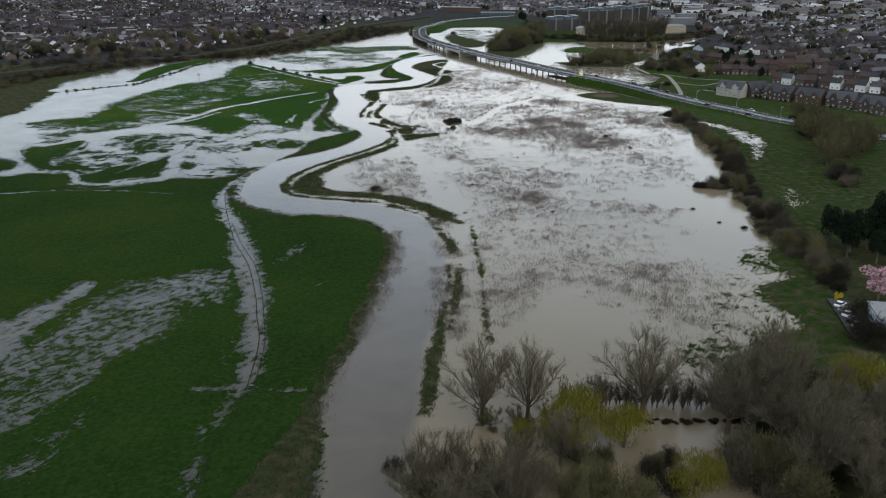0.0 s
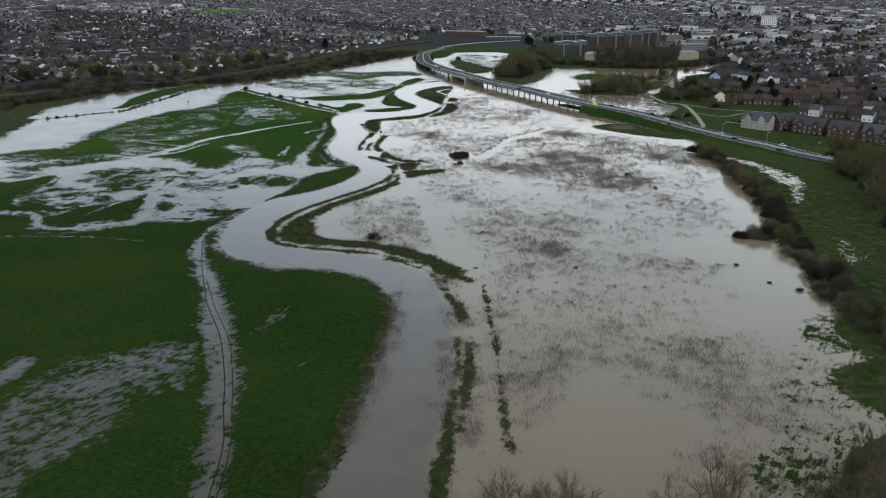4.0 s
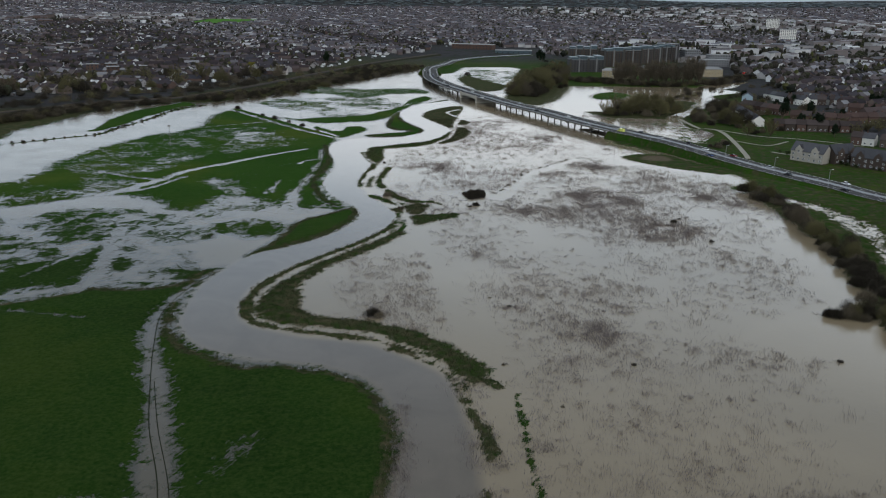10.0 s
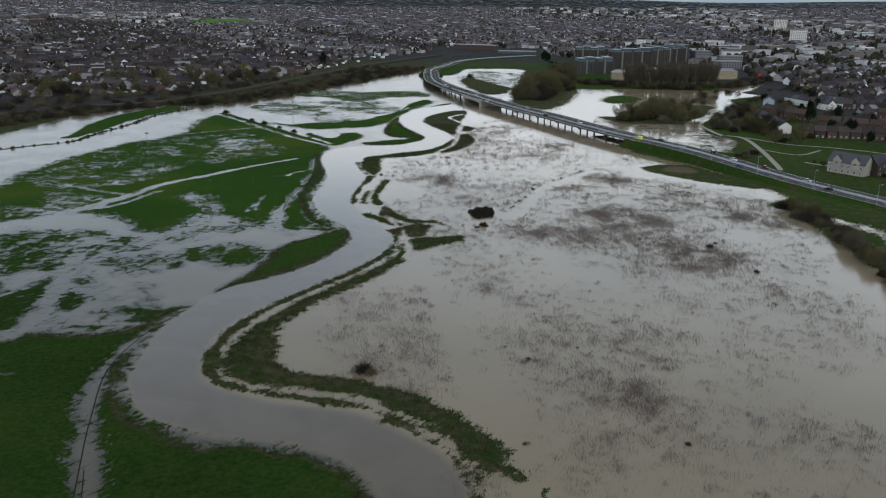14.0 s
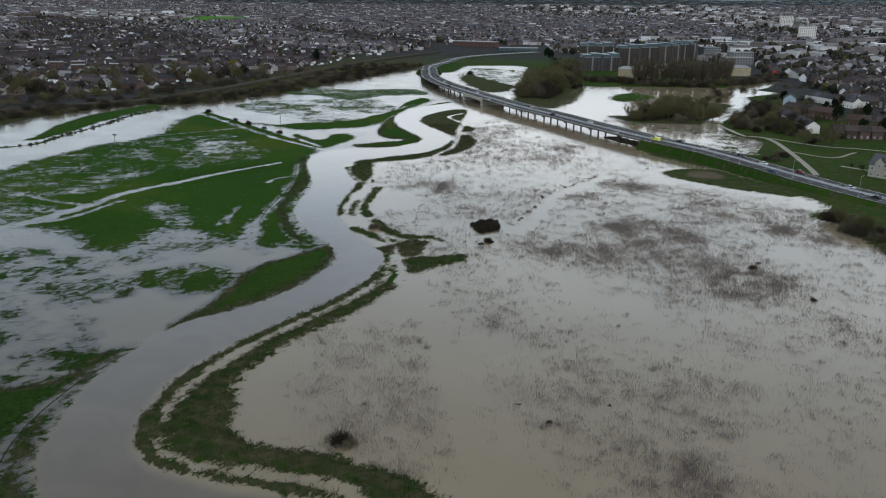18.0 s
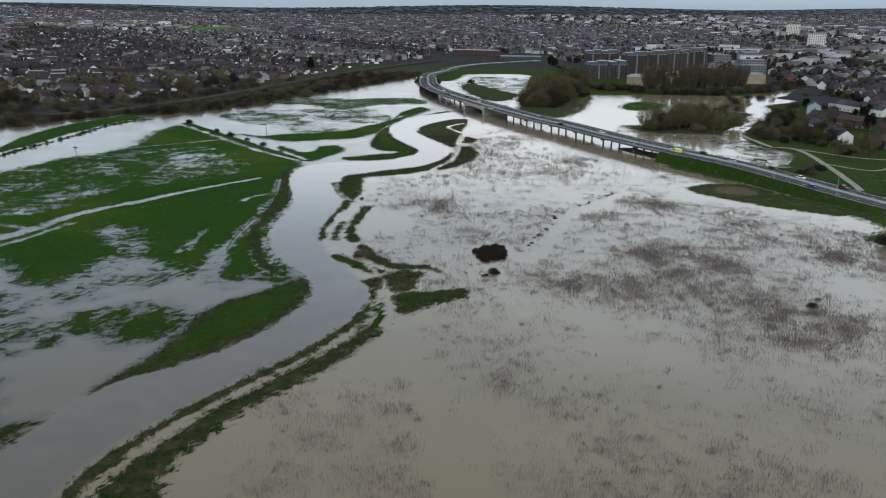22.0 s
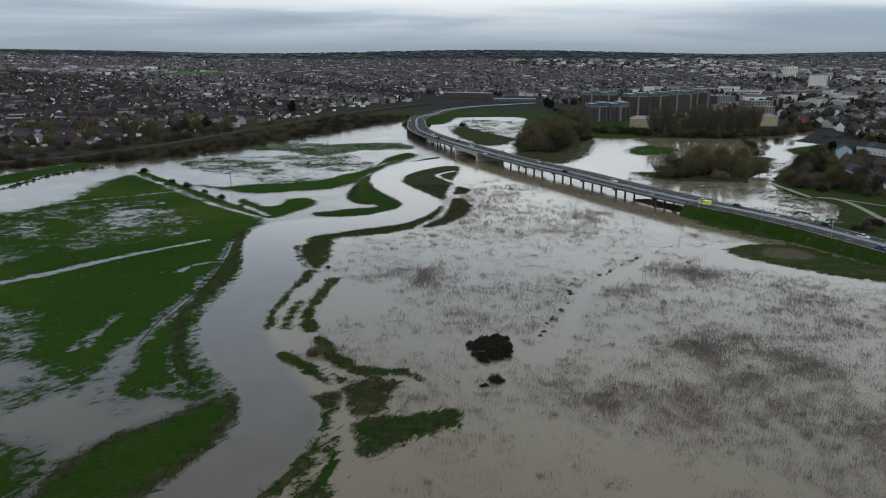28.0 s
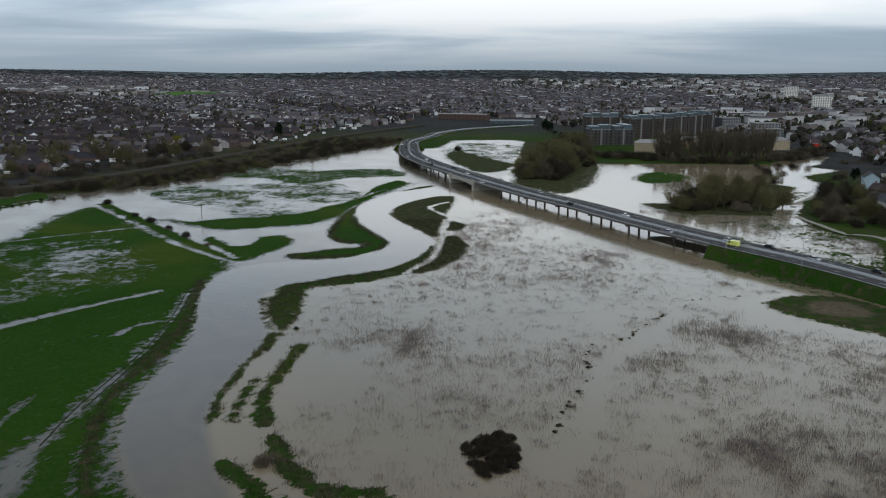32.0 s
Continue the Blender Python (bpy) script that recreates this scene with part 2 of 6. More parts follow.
TWIG = varied("bare_twigs", (0.098, 0.082, 0.058), 0.3, 2.0, 0.95)
TWIGGREEN = varied("budding_twigs", (0.100, 0.091, 0.044), 0.3, 2.0, 0.95)
HAZE = varied("pale_fine_twigs", (0.120, 0.104, 0.070), 0.25, 2.0, 0.95)
SCRUB = varied("dark_scrub", (0.038, 0.033, 0.025), 0.3, 2.0, 0.95)
WILLOW = varied("willow_leaves", (0.150, 0.138, 0.020), 0.25, 2.0, 0.8)
EVERGREEN = varied("evergreen_leaves", (0.014, 0.022, 0.012), 0.3, 2.0, 0.9)
BLOSSOM = varied("pink_blossom", (0.50, 0.30, 0.33), 0.2, 2.0, 0.9)
IVY = varied("hedge_leaves", (0.030, 0.042, 0.016), 0.3, 2.0, 0.9)
BRICKS = [varied("red_brick", (0.095, 0.062, 0.050), 0.25, 1.0), varied("brown_brick", (0.080, 0.062, 0.052), 0.25, 1.0), varied("buff_brick", (0.33, 0.27, 0.17), 0.15, 1.0)]
RENDERED = varied("pale_render", (0.62, 0.60, 0.55), 0.15, 1.0, stain=0.2)
TILES = [varied("brown_roof_tiles", (0.050, 0.040, 0.038), 0.3, 1.0), varied("slate", (0.060, 0.060, 0.066), 0.3, 1.0), varied("red_roof_tiles", (0.062, 0.042, 0.037), 0.3, 1.0)]
GLASS = varied("dark_window_glass", (0.035, 0.040, 0.045), 0.2, 1.0, 0.08)
FRAMEW = varied("white_frame", (0.70, 0.70, 0.69), 0.05, 1.0, 0.5)
ZINC = varied("blue_grey_cladding", (0.055, 0.085, 0.10), 0.2, 1.0, 0.45)
FLATROOF = varied("grey_flat_roof", (0.22, 0.22, 0.22), 0.2, 1.0, 0.8)
FARWALL = palette("far_walls", [(0.0, (0.095, 0.066, 0.060)), (0.25, (0.13, 0.105, 0.10)), (0.5, (0.29, 0.26, 0.25)), (0.66, (0.42, 0.41, 0.40)), (0.80, (0.68, 0.68, 0.68)), (1.0, (0.82, 0.82, 0.82))])
PLAINWALL = palette("terrace_walls", [(0.0, (0.11, 0.070, 0.058)), (0.5, (0.090, 0.068, 0.062)), (0.8, (0.20, 0.155, 0.13)), (1.0, (0.44, 0.40, 0.37))])
# purple-brown roofs, their blue raised a little to stand for haze
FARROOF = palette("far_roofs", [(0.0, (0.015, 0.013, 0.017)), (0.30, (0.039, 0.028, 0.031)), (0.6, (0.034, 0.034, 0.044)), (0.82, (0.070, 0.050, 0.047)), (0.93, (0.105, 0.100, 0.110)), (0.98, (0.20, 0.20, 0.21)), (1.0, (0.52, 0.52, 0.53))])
# distant roofs and walls, lightened and blued to carry the haze in their colour
HAZEROOF = palette("hazed_roofs", [(0.0, (0.036, 0.035, 0.044)), (0.30, (0.080, 0.064, 0.068)), (0.6, (0.074, 0.078, 0.098)), (0.82, (0.110, 0.084, 0.082)), (0.94, (0.17, 0.17, 0.19)), (1.0, (0.42, 0.42, 0.44))])
HAZEWALL = palette("hazed_walls", [(0.0, (0.12, 0.090, 0.085)), (0.4, (0.22, 0.195, 0.19)), (0.7, (0.40, 0.385, 0.375)), (1.0, (0.74, 0.74, 0.74))])
FARTREE = palette("far_trees", [(0.0, (0.010, 0.012, 0.008)), (0.45, (0.034, 0.028, 0.023)), (0.85, (0.026, 0.028, 0.015)), (1.0, (0.070, 0.070, 0.020))], 0.95)
# ridge trees tinted pale blue-grey, so distance haze sits in their colour
HAZEWOOD = palette("far_woods", [(0.0, (0.085, 0.105, 0.118)), (0.5, (0.105, 0.125, 0.135)), (1.0, (0.125, 0.142, 0.140))], 0.95)

BIGROOF = palette("shed_roofs", [(0.0, (0.06, 0.056, 0.060)), (0.40, (0.13, 0.13, 0.145)), (0.6, (0.11, 0.075, 0.07)), (0.82, (0.26, 0.26, 0.28)), (1.0, (0.62, 0.62, 0.64))])

# ---- meshes ----
def mesh_object(name, verts, faces, mats=(), face_mats=None, parent=None, label="", smooth=False):
    me = bpy.data.meshes.new(name)
    me.from_pydata([tuple(v) for v in verts], [], [tuple(f) for f in faces])
    for m in mats:
        me.materials.append(m)
    if face_mats is not None:
        me.polygons.foreach_set("material_index", np.asarray(face_mats, dtype=np.int32))
    if smooth:
        me.polygons.foreach_set("use_smooth", np.ones(len(me.polygons), dtype=bool))
    me.update()
    ob = new(name, me)
    if parent is not None:
        ob.parent = parent
    if label:
        ob["label"] = label
    return ob


def part(name, bm, mat, parent, label=""):
    me = bpy.data.meshes.new(name)
    bm.to_mesh(me)
    bm.free()
    me.materials.append(mat)
    ob = new(name, me)
    ob.parent = parent
    if label:
        ob["label"] = label
    return ob


def empty(name, m, label, category, group="", kind=""):
    ob = new(name)
    ob.matrix_world = m
    return tagged(ob, label, category, group, kind)


def box(bm, x0, y0, z0, x1, y1, z1):
    v = [bm.verts.new(p) for p in ((x0, y0, z0), (x1, y0, z0), (x1, y1, z0), (x0, y1, z0), (x0, y0, z1), (x1, y0, z1), (x1, y1, z1), (x0, y1, z1))]
    for f in ((3, 2, 1, 0), (4, 5, 6, 7), (0, 1, 5, 4), (1, 2, 6, 5), (2, 3, 7, 6), (3, 0, 4, 7)):
        bm.faces.new([v[i] for i in f])
    return v


def boxes(*rows):
    bm = bmesh.new()
    for r in rows:
        box(bm, *r)
    return bm


# ---- plan of the flood plain ----
def curve(text, closed=False, step=4.0):
    """A smooth line through a few plan points, written as x,y pairs."""
    p = np.array([[float(c) for c in w.split(",")] for w in text.split()])
    n = len(p)
    out_pts = []
    for i in range(n if closed else n - 1):
        a, b = p[i], p[(i + 1) % n]
        before = p[(i - 1) % n] if closed or i > 0 else 2 * a - b
        after = p[(i + 2) % n] if closed or i + 2 < n else 2 * b - a
        k = max(1, int(np.hypot(*(b - a)) / step))
        for j in range(k):
            s = j / k
            out_pts.append(0.5 * (2 * a + (b - before) * s + (2 * before - 5 * a + 4 * b - after) * s ** 2 + (3 * a - before - 3 * b + after) * s ** 3))
    if not closed:
        out_pts.append(p[-1])
    return np.array(out_pts)


_lattice = np.random.RandomState(7).rand(256, 256)


def value_noise(x, y, size):
    u, v = x / size + 1000.0, y / size + 1000.0
    i, j = np.floor(u).astype(int), np.floor(v).astype(int)
    a, b = u - i, v - j
    a, b = a * a * (3 - 2 * a), b * b * (3 - 2 * b)
    g = lambda p, q: _lattice[p % 256, q % 256]
    return (g(i, j) * (1 - a) + g(i + 1, j) * a) * (1 - b) + (g(i, j + 1) * (1 - a) + g(i + 1, j + 1) * a) * b


def fbm(x, y, size, octaves=4):
    total, amp, s = 0.0, 1.0, 0.0
    for k in range(octaves):
        total = total + amp * (value_noise(x + 31.7 * k, y - 17.3 * k, size / 2 ** k) - 0.5)
        s, amp = s + amp, amp * 0.55
    return total / s * 2


def line_distance(x, y, pts):
    """Distance to a line of points, and how far along it (0 to 1) the nearest place lies."""
    best, along = np.full(x.shape, 1e9), np.zeros(x.shape)
    n = len(pts) - 1
    for i in range(n):
        a, d = pts[i], pts[i + 1] - pts[i]
        s = np.clip(((x - a[0]) * d[0] + (y - a[1]) * d[1]) / max(d @ d, 1e-9), 0, 1)
        r = (x - a[0] - s * d[0]) ** 2 + (y - a[1] - s * d[1]) ** 2
        near = r < best
        best[near], along[near] = r[near], (i + s[near]) / n
    return np.sqrt(best), along


def area_depth(x, y, pts):
    """How far inside a closed outline a place lies; negative outside."""
    ring = np.vstack([pts, pts[:1]])
    d, _ = line_distance(x, y, ring)
    inside = np.zeros(x.shape, dtype=bool)
    for (ax, ay), (bx, by) in zip(ring[:-1], ring[1:]):
        cross = ((ay > y) != (by > y)) & (x < (bx - ax) * (y - ay) / (by - ay + 1e-12) + ax)
        inside ^= cross
    return np.where(inside, d, -d)


def hill(x, y):
    """The lie of the land past the flood plain: a slow rise to a wooded ridge."""
    r = np.hypot(x, y)
    s = np.clip((r - 1300) / 2000, 0, 1)
    e = np.clip((r - 3300) / 1400, 0, 1)
    return 12 * s * s * (3 - 2 * s) + 54 * e * e * (3 - 2 * e) + 10 * e * np.sin(x / 420.0 + 1.0)


# the river, from downstream to the bridge
RIVER_WEST = "-22,60 -23,100 -24,130 -27,150 -29,165 -28,178 -25,195 -22,225 -20,254 -19,275 -22,287 -30,303 -45,311 -62,314 -78,321 -89,335 -93,352 -94,372 -90,392 -84,408 -72,418 -62,431 -54,449 -51,466 -56,482 -67,500 -75,518 -78,539 -77,567 -81,592 -88,618 -90,642 -85,660 -70,669 -50,675 -37,689 -32,703 -36,720 -46,745 -55,785 -53,815 -42,848 -20,876 0,895"
RIVER_EAST = "-10,60 -10,110 -9,140 -7,165 -6,195 -3,213 -1,240 -3,272 -6,290 -8,301 -12,308 -18,314 -25,320 -32,325 -40,327 -51,329 -60,333 -67,336 -73,343 -76,354 -76,371 -69,389 -57,409 -46,426 -37,445 -34,467 -41,484 -52,506 -58,525 -59,545 -57,576 -62,597 -67,616 -63,632 -45,646 -28,659 -17,681 -13,706 -18,727 -30,757 -37,785 -29,814 -14,838 5,860"
river_ring = np.vstack([curve(RIVER_WEST), curve(RIVER_EAST)[::-1]])

# dry ground: outline, crest height, how ragged its edge is, how rough its growth is
LAND = [
    # the near meadow and the bank up to the breach
    ("-420,40 -24,40 -25,130 -30,160 -29,178 -26,195 -23,225 -20,262 -22,284 -32,302 -48,309 -66,312 -82,321 -92,336 -96,354 -97,371 -93,388 -97,386 -102,372 -114,367 -130,368 -146,354 -160,350 -170,356 -178,374 -200,378 -214,372 -300,368 -420,366", 0.9, 3.0, 0.0),
    # long meadow upstream
    ("-232,613 -221,659 -207,685 -196,707 -200,748 -196,799 -152,741 -94,671 -88,629 -79,586 -80,556 -77,526 -70,504 -60,484 -62,476 -71,480 -77,475 -87,483 -97,489 -111,498 -122,499 -126,478 -134,472 -158,494 -185,502 -232,526", 0.45, 5.0, 0.0),
    # tongue of bank above the breach
    ("-86,403 -77,414 -68,424 -58,440 -52,461 -52,471 -56,481 -59,477 -63,470 -72,460 -77,450 -78,436 -82,418", 0.8, 1.4, 0.1),
    # grass between the wet lines
    ("-226,428 -218,440 -206,452 -200,440 -204,410 -196,394 -178,392 -168,378 -177,384 -199,385 -212,402", 0.35, 4.0, 0.0),
    ("-300,420 -250,414 -224,404 -212,386 -232,381 -300,384", 0.4, 3.0, 0.0),
    ("-179,371 -170,377 -165,391 -150,402 -144,414 -138,399 -140,378 -148,369 -163,364 -172,359", 0.4, 3.0, 0.0),
    ("-136,398 -131,402 -125,392 -126,384 -132,388", 0.3, 2.0, 0.0),
    ("-94,434 -94,444 -89,454 -85,447 -85,435 -90,430", 0.25, 2.5, 0.0),
    ("-109,427 -109,431 -108,433 -107,428", 0.25, 1.5, 0.3),
    ("-146,761 -132,754 -115,763 -92,768 -77,783 -68,804 -55,837 -41,877 -34,900 -36,880 -46,851 -56,808 -62,774 -72,752 -88,744 -114,737", 0.42, 2.4, 0.0),
    ("-33,898 -40,911 -51,879 -58,824 -71,804 -81,781 -96,770 -114,741 -92,752 -80,751 -71,761 -66,777 -60,814 -51,856 -36,879", 0.5, 2.0, 0.0),
    ("-16,886 -27,874 -39,845 -50,824 -56,804 -60,778 -61,750 -61,728 -58,715 -52,706 -42,703 -42,697 -51,693 -58,690 -63,685 -71,681 -69,676 -59,675 -47,678 -37,682 -32,697 -32,709 -37,719 -44,736 -51,758 -54,782 -51,805 -43,824 -30,851 -16,879", 0.6, 0.9, 0.1),
    ("-112,716 -98,698 -89,701 -88,717 -82,721 -75,708 -76,696 -82,681 -87,671 -94,679 -104,690", 0.5, 1.2, 0.0),
    ("-35,781 -30,815 -19,835 -5,841 -2,826 -10,752 -12,720 -20,737 -28,755", 0.6, 1.5, 0.85),
    ("-8,744 -4,756 1,745 -5,734", 0.4, 1.5, 0.9),
    ("-9,710 -3,720 0,692 -9,665 -18,652 -19,657 -12,678", 0.5, 1.5, 0.9),
    ("-68,639 -57,656 -42,664 -29,669 -19,683 -13,698 -12,689 -20,659 -27,647 -36,640 -47,635 -55,629 -54,610 -52,592 -55,587 -60,599 -62,612 -62,628", 0.5, 1.2, 0.42),
    ("-122,935 -91,967 -54,976 -49,956 -73,923 -101,895 -119,908", 0.12, 5.0, 0.0),
    # inside of the bend
    ("-31,442 -39,426 -48,411 -58,395 -65,380 -69,367 -70,362 -69,352 -67,346 -62,341 -54,339 -43,337 -32,335 -23,328 -15,321 -10,315 -6,307 -3,301 0,302 1,309 -4,317 -9,325 -15,330 -21,335 -29,338 -36,342 -44,342 -52,346 -57,352 -61,366 -61,376 -55,393 -45,409 -36,424 -29,439", 0.45, 1.0, 0.45),
    ("-65,368 -60,367 -57,352 -50,345 -38,342 -29,338 -20,333 -12,325 -15,323 -24,331 -38,337 -49,339 -57,344 -63,355", 0.55, 1.4, 0.95),
    ("-29,463 -25,467 -17,468 -7,471 -8,465 -14,460 -19,456 -26,450", 0.4, 1.5, 0.42),
    ("-30,482 -27,487 -20,485 -23,479 -24,470 -29,470", 0.35, 1.2, 0.65),
    ("-68,613 -64,618 -58,622 -55,606 -54,585 -59,587", 0.5, 1.2, 0.5),
    ("-36,478 -33,478 -31,474 -34,472 -37,474", 0.5, 0.8, 0.7),
    # green strip between the pool and the old hedge
    ("-268,686 -267,700 -273,735 -274,765 -273,789 -267,808 -255,836 -252,848 -236,826 -243,794 -254,763 -256,708 -258,690", 0.5, 1.2, 0.1),
    # tussocks on the near bank
    ("-33,168 -38,156 -42,141 -43,120 -25,120 -26,140 -29,160", 0.95, 2.0, 0.62),
    # rank margin along the upstream meadow
    ("-94,650 -84,608 -80,583 -80,558 -81,540 -77,518 -70,497 -61,482 -66,482 -72,490 -79,505 -84,522 -86,545 -86,575 -88,600 -95,630", 0.6, 1.2, 0.5),
    # rim of the right-hand flood, rising to road and gardens
    ("84,40 66,110 64,150 73,180 80,195 97,206 95,216 93,226 98,238 108,244 107,262 117,278 117,294 124,325 134,365 144,415 148,450 150,482 143,515 136,530 150,545 140,585 128,606 112,640 98,664 120,672 250,640 420,600 420,40", 0.9, 3.0, 0.44),
    ("64,40 64,150 78,176 104,200 112,230 119,258 150,300 190,300 190,40", 0.98, 3.0, 0.95),
    ("146,520 142,490 141,457 140,430 133,390 124,350 120,322 117,296 115,265 122,262 127,320 134,352 144,400 150,440 152,490", 0.95, 2.0, 0.9),
    # flood bund by the road
    ("94,613 106,621 121,621 128,611 134,596 146,585 150,578 143,563 132,569 116,580 105,591 96,602", 0.9, 1.0, 0.5),
    # land behind the viaduct
    ("40,906 53,871 71,871 100,978 119,1038 141,1156 130,1313 96,1356 67,1154 50,1016", 0.7, 3.0, 0.85),
    ("53,867 70,925 86,985 112,1015 100,950 84,890 66,854", 0.2, 4.0, 1.0),
    ("-7,1082 10,984 26,959 45,1007 27,1059 14,1097 4,1118", 0.4, 4.0, 0.6),
    ("-35,1164 -17,1152 0,1245 -6,1268 -24,1230", 0.5, 4.0, 0.3),
    ("104,1020 180,1018 260,1008 300,960 330,900 420,860 420,1260 -60,1260 -30,1235 60,1245 90,1180 112,1100", 0.8, 4.0, 0.35),
    ("-420,480 -310,500 -292,526 -287,547 -294,574 -300,618 -319,671 -316,705 -311,745 -306,785 -290,812 -262,846 -232,852 -196,890 -164,955 -108,1105 -66,1195 -50,1260 -420,1260", 1.2, 4.0, 0.9),
    ("172,762 167,735 178,705 167,682 163,664 157,645 161,630 170,610 230,600 420,600 420,1000 260,950 240,890 205,845 180,790", 0.9, 3.0, 0.4),
    ("103,812 114,782 141,776 168,780 187,817 212,887 179,886 142,849 117,816", 0.5, 4.0, 0.7),
    ("124,919 127,899 148,908 163,938 151,961 136,951", 0.3, 3.0, 0.0),
]
# low ground just under or over the water: outline, level, height of its humps
SHALLOW = [
    ("-227,445 -191,465 -170,479 -131,449 -120,432 -110,380 -128,373 -146,366 -174,356", -0.05, 0.36),
    ("-253,499 -237,519 -211,507 -191,495 -208,477 -227,455", 0.08, 0.28),
    ("-140,433 -123,442 -119,432 -135,427", 0.0, 0.25),
    ("-108,443 -100,455 -86,452 -83,440 -91,429 -100,437", -0.12, 0.28),
    ("-144,421 -139,436 -120,443 -114,432 -128,424 -107,410 -98,400 -107,381 -118,395", -0.09, 0.32),
    ("-137,496 -116,501 -96,483 -110,461 -121,464", -0.2, 0.25),
    ("-162,935 -112,922 -46,930 -46,965 -85,962 -150,978", 0.0, 0.22),
    ("-180,860 -110,770 -70,760 -60,840 -90,900", -0.10, 0.2),
    ("64,176 84,196 96,216 98,238 110,246 112,275 100,262 92,242 82,225 74,205 62,190", -0.10, 0.24),
    ("-36,436 -24,445 -28,462 -38,470 -46,455", -0.14, 0.22),
    ("110,640 160,600 165,660 160,770 120,790", -0.14, 0.25),
    ("-8,1070 46,1000 68,1160 10,1200", -0.12, 0.25),
    ("150,505 164,480 168,448 158,440 152,470", -0.1, 0.2),
]
# meadow with a film of water over it: outline, level, height of its humps
WET = [
    ("242,996 267,1038 302,1066 333,1087 307,1039 275,997 257,960 224,904 221,911 238,959", -0.4, 0.15),
    ("236,890 242,883 203,808 197,803 218,845", -0.4, 0.1),
    ("162,766 180,802 200,828 178,784 162,754", -0.4, 0.1),
    # pools and soaked grass on the near meadow
    ("-140,190 -126,208 -121,224 -115,241 -108,238 -111,216 -113,200 -114,186 -130,176", -0.22, 0.12),
    ("-114,185 -113,201 -111,225 -106,241 -91,247 -74,255 -71,266 -66,249 -62,229 -66,222 -74,217 -78,202 -83,185 -86,171 -89,158 -92,150 -97,143 -112,150", -0.03, 0.10),
    ("-112,150 -97,143 -89,151 -86,160 -84,176 -78,162 -74,146 -79,131 -100,128", 0.05, 0.12),
    ("-62,253 -59,268 -52,281 -49,271 -53,255 -59,250", 0.05, 0.16),
    ("-56,200 -60,186 -57,178 -53,192", 0.05, 0.16),
    ("-46,232 -42,248 -36,240 -40,226", 0.10, 0.14),
    ("-250,590 -232,647 -212,672 -172,653 -154,600 -159,582 -169,552 -176,546 -210,537", 0.09, 0.26),
    ("-215,690 -190,705 -150,715 -120,672 -112,640 -150,600 -172,653 -212,672", 0.11, 0.26),
    ("-166,670 -163,688 -152,693 -133,685 -127,663 -137,647 -153,650", -0.06, 0.2),
    ("-208,534 -192,542 -165,519 -176,499 -189,498", -0.04, 0.2),
    ("-145,530 -136,540 -123,539 -114,529 -117,516 -131,516", 0.0, 0.2),
    ("-146,542 -128,539 -111,518 -107,498 -119,494", -0.02, 0.16),
    ("167,482 175,456 159,408 151,403 162,437 160,458", -0.12, 0.16),
    ("146,358 152,353 146,326 136,314 139,335", 0.0, 0.2),
    ("150,512 162,505 172,470 168,440 160,445 160,480 150,500", -0.16, 0.2),
]
# banks and ribbons of rank grass: line, half width, crest, roughness
RIBBON = [
    ("-5,160 -5,180 -3,200 -2,222", 1.5, 0.30, 0.55),
    ("-35,448 -44,428 -55,410 -66,391 -73,373 -74,362 -74,353 -72,346 -68,340 -63,337 -57,335 -50,333 -40,331 -31,329", 1.5, 0.40, 0.55),
    ("-31,329 -23,323 -16,316 -10,309 -7,303 -5,295 -3,286 0,277 1,266", 1.2, 0.30, 0.6),
    ("-1,253 -2,242 -2,229", 1.3, 0.30, 0.9),
    ("3,250 3,240 2,229 0,205", 1.2, 0.22, 1.0),
    ("-64,376 -56,392 -46,410 -37,427 -30,442", 1.3, 0.22, 0.4),
    ("8,296 9,280 9,268 10,252 10,238 10,228", 0.35, 0.16, 0.0),
    ("10,229 10,214 10,201 11,195", 0.5, 0.10, 1.0),
    ("-46,570 -48,552 -49,538 -45,521", 1.7, 0.40, 0.42),
    ("-42,514 -38,504 -33,496 -28,491 -21,492 -15,488", 1.8, 0.40, 0.42),
    ("-55,579 -58,560 -59,540 -58,522", 1.8, 0.34, 0.48),
    ("-53,545 -53,535 -52,522", 1.2, 0.28, 0.42),
    ("-49,503 -44,497 -38,491 -34,487", 2.0, 0.40, 0.40),
    ("-33,465 -35,455 -37,445", 1.0, 0.30, 0.35),
    ("-29,452 -31,440 -34,434", 1.2, 0.30, 0.25),
    ("-15,682 -11,704", 1.2, 0.4, 0.6),
    ("-25,322 -10,316 4,300", 1.4, 0.3, 0.5),
    ("-296,634 -285,642 -272,657 -256,672 -253,702 -247,742 -243,798 -228,828", 1.3, 0.5, 0.45),
    ("-196,808 -150,748 -118,706 -92,674", 2.5, 0.5, 0.1),
]
# muddy strip in the shade of the viaduct
SHADE = "102,690 96,700 88,716"
RIBBON.append((SHADE, 6.0, 0.14, 1.0))
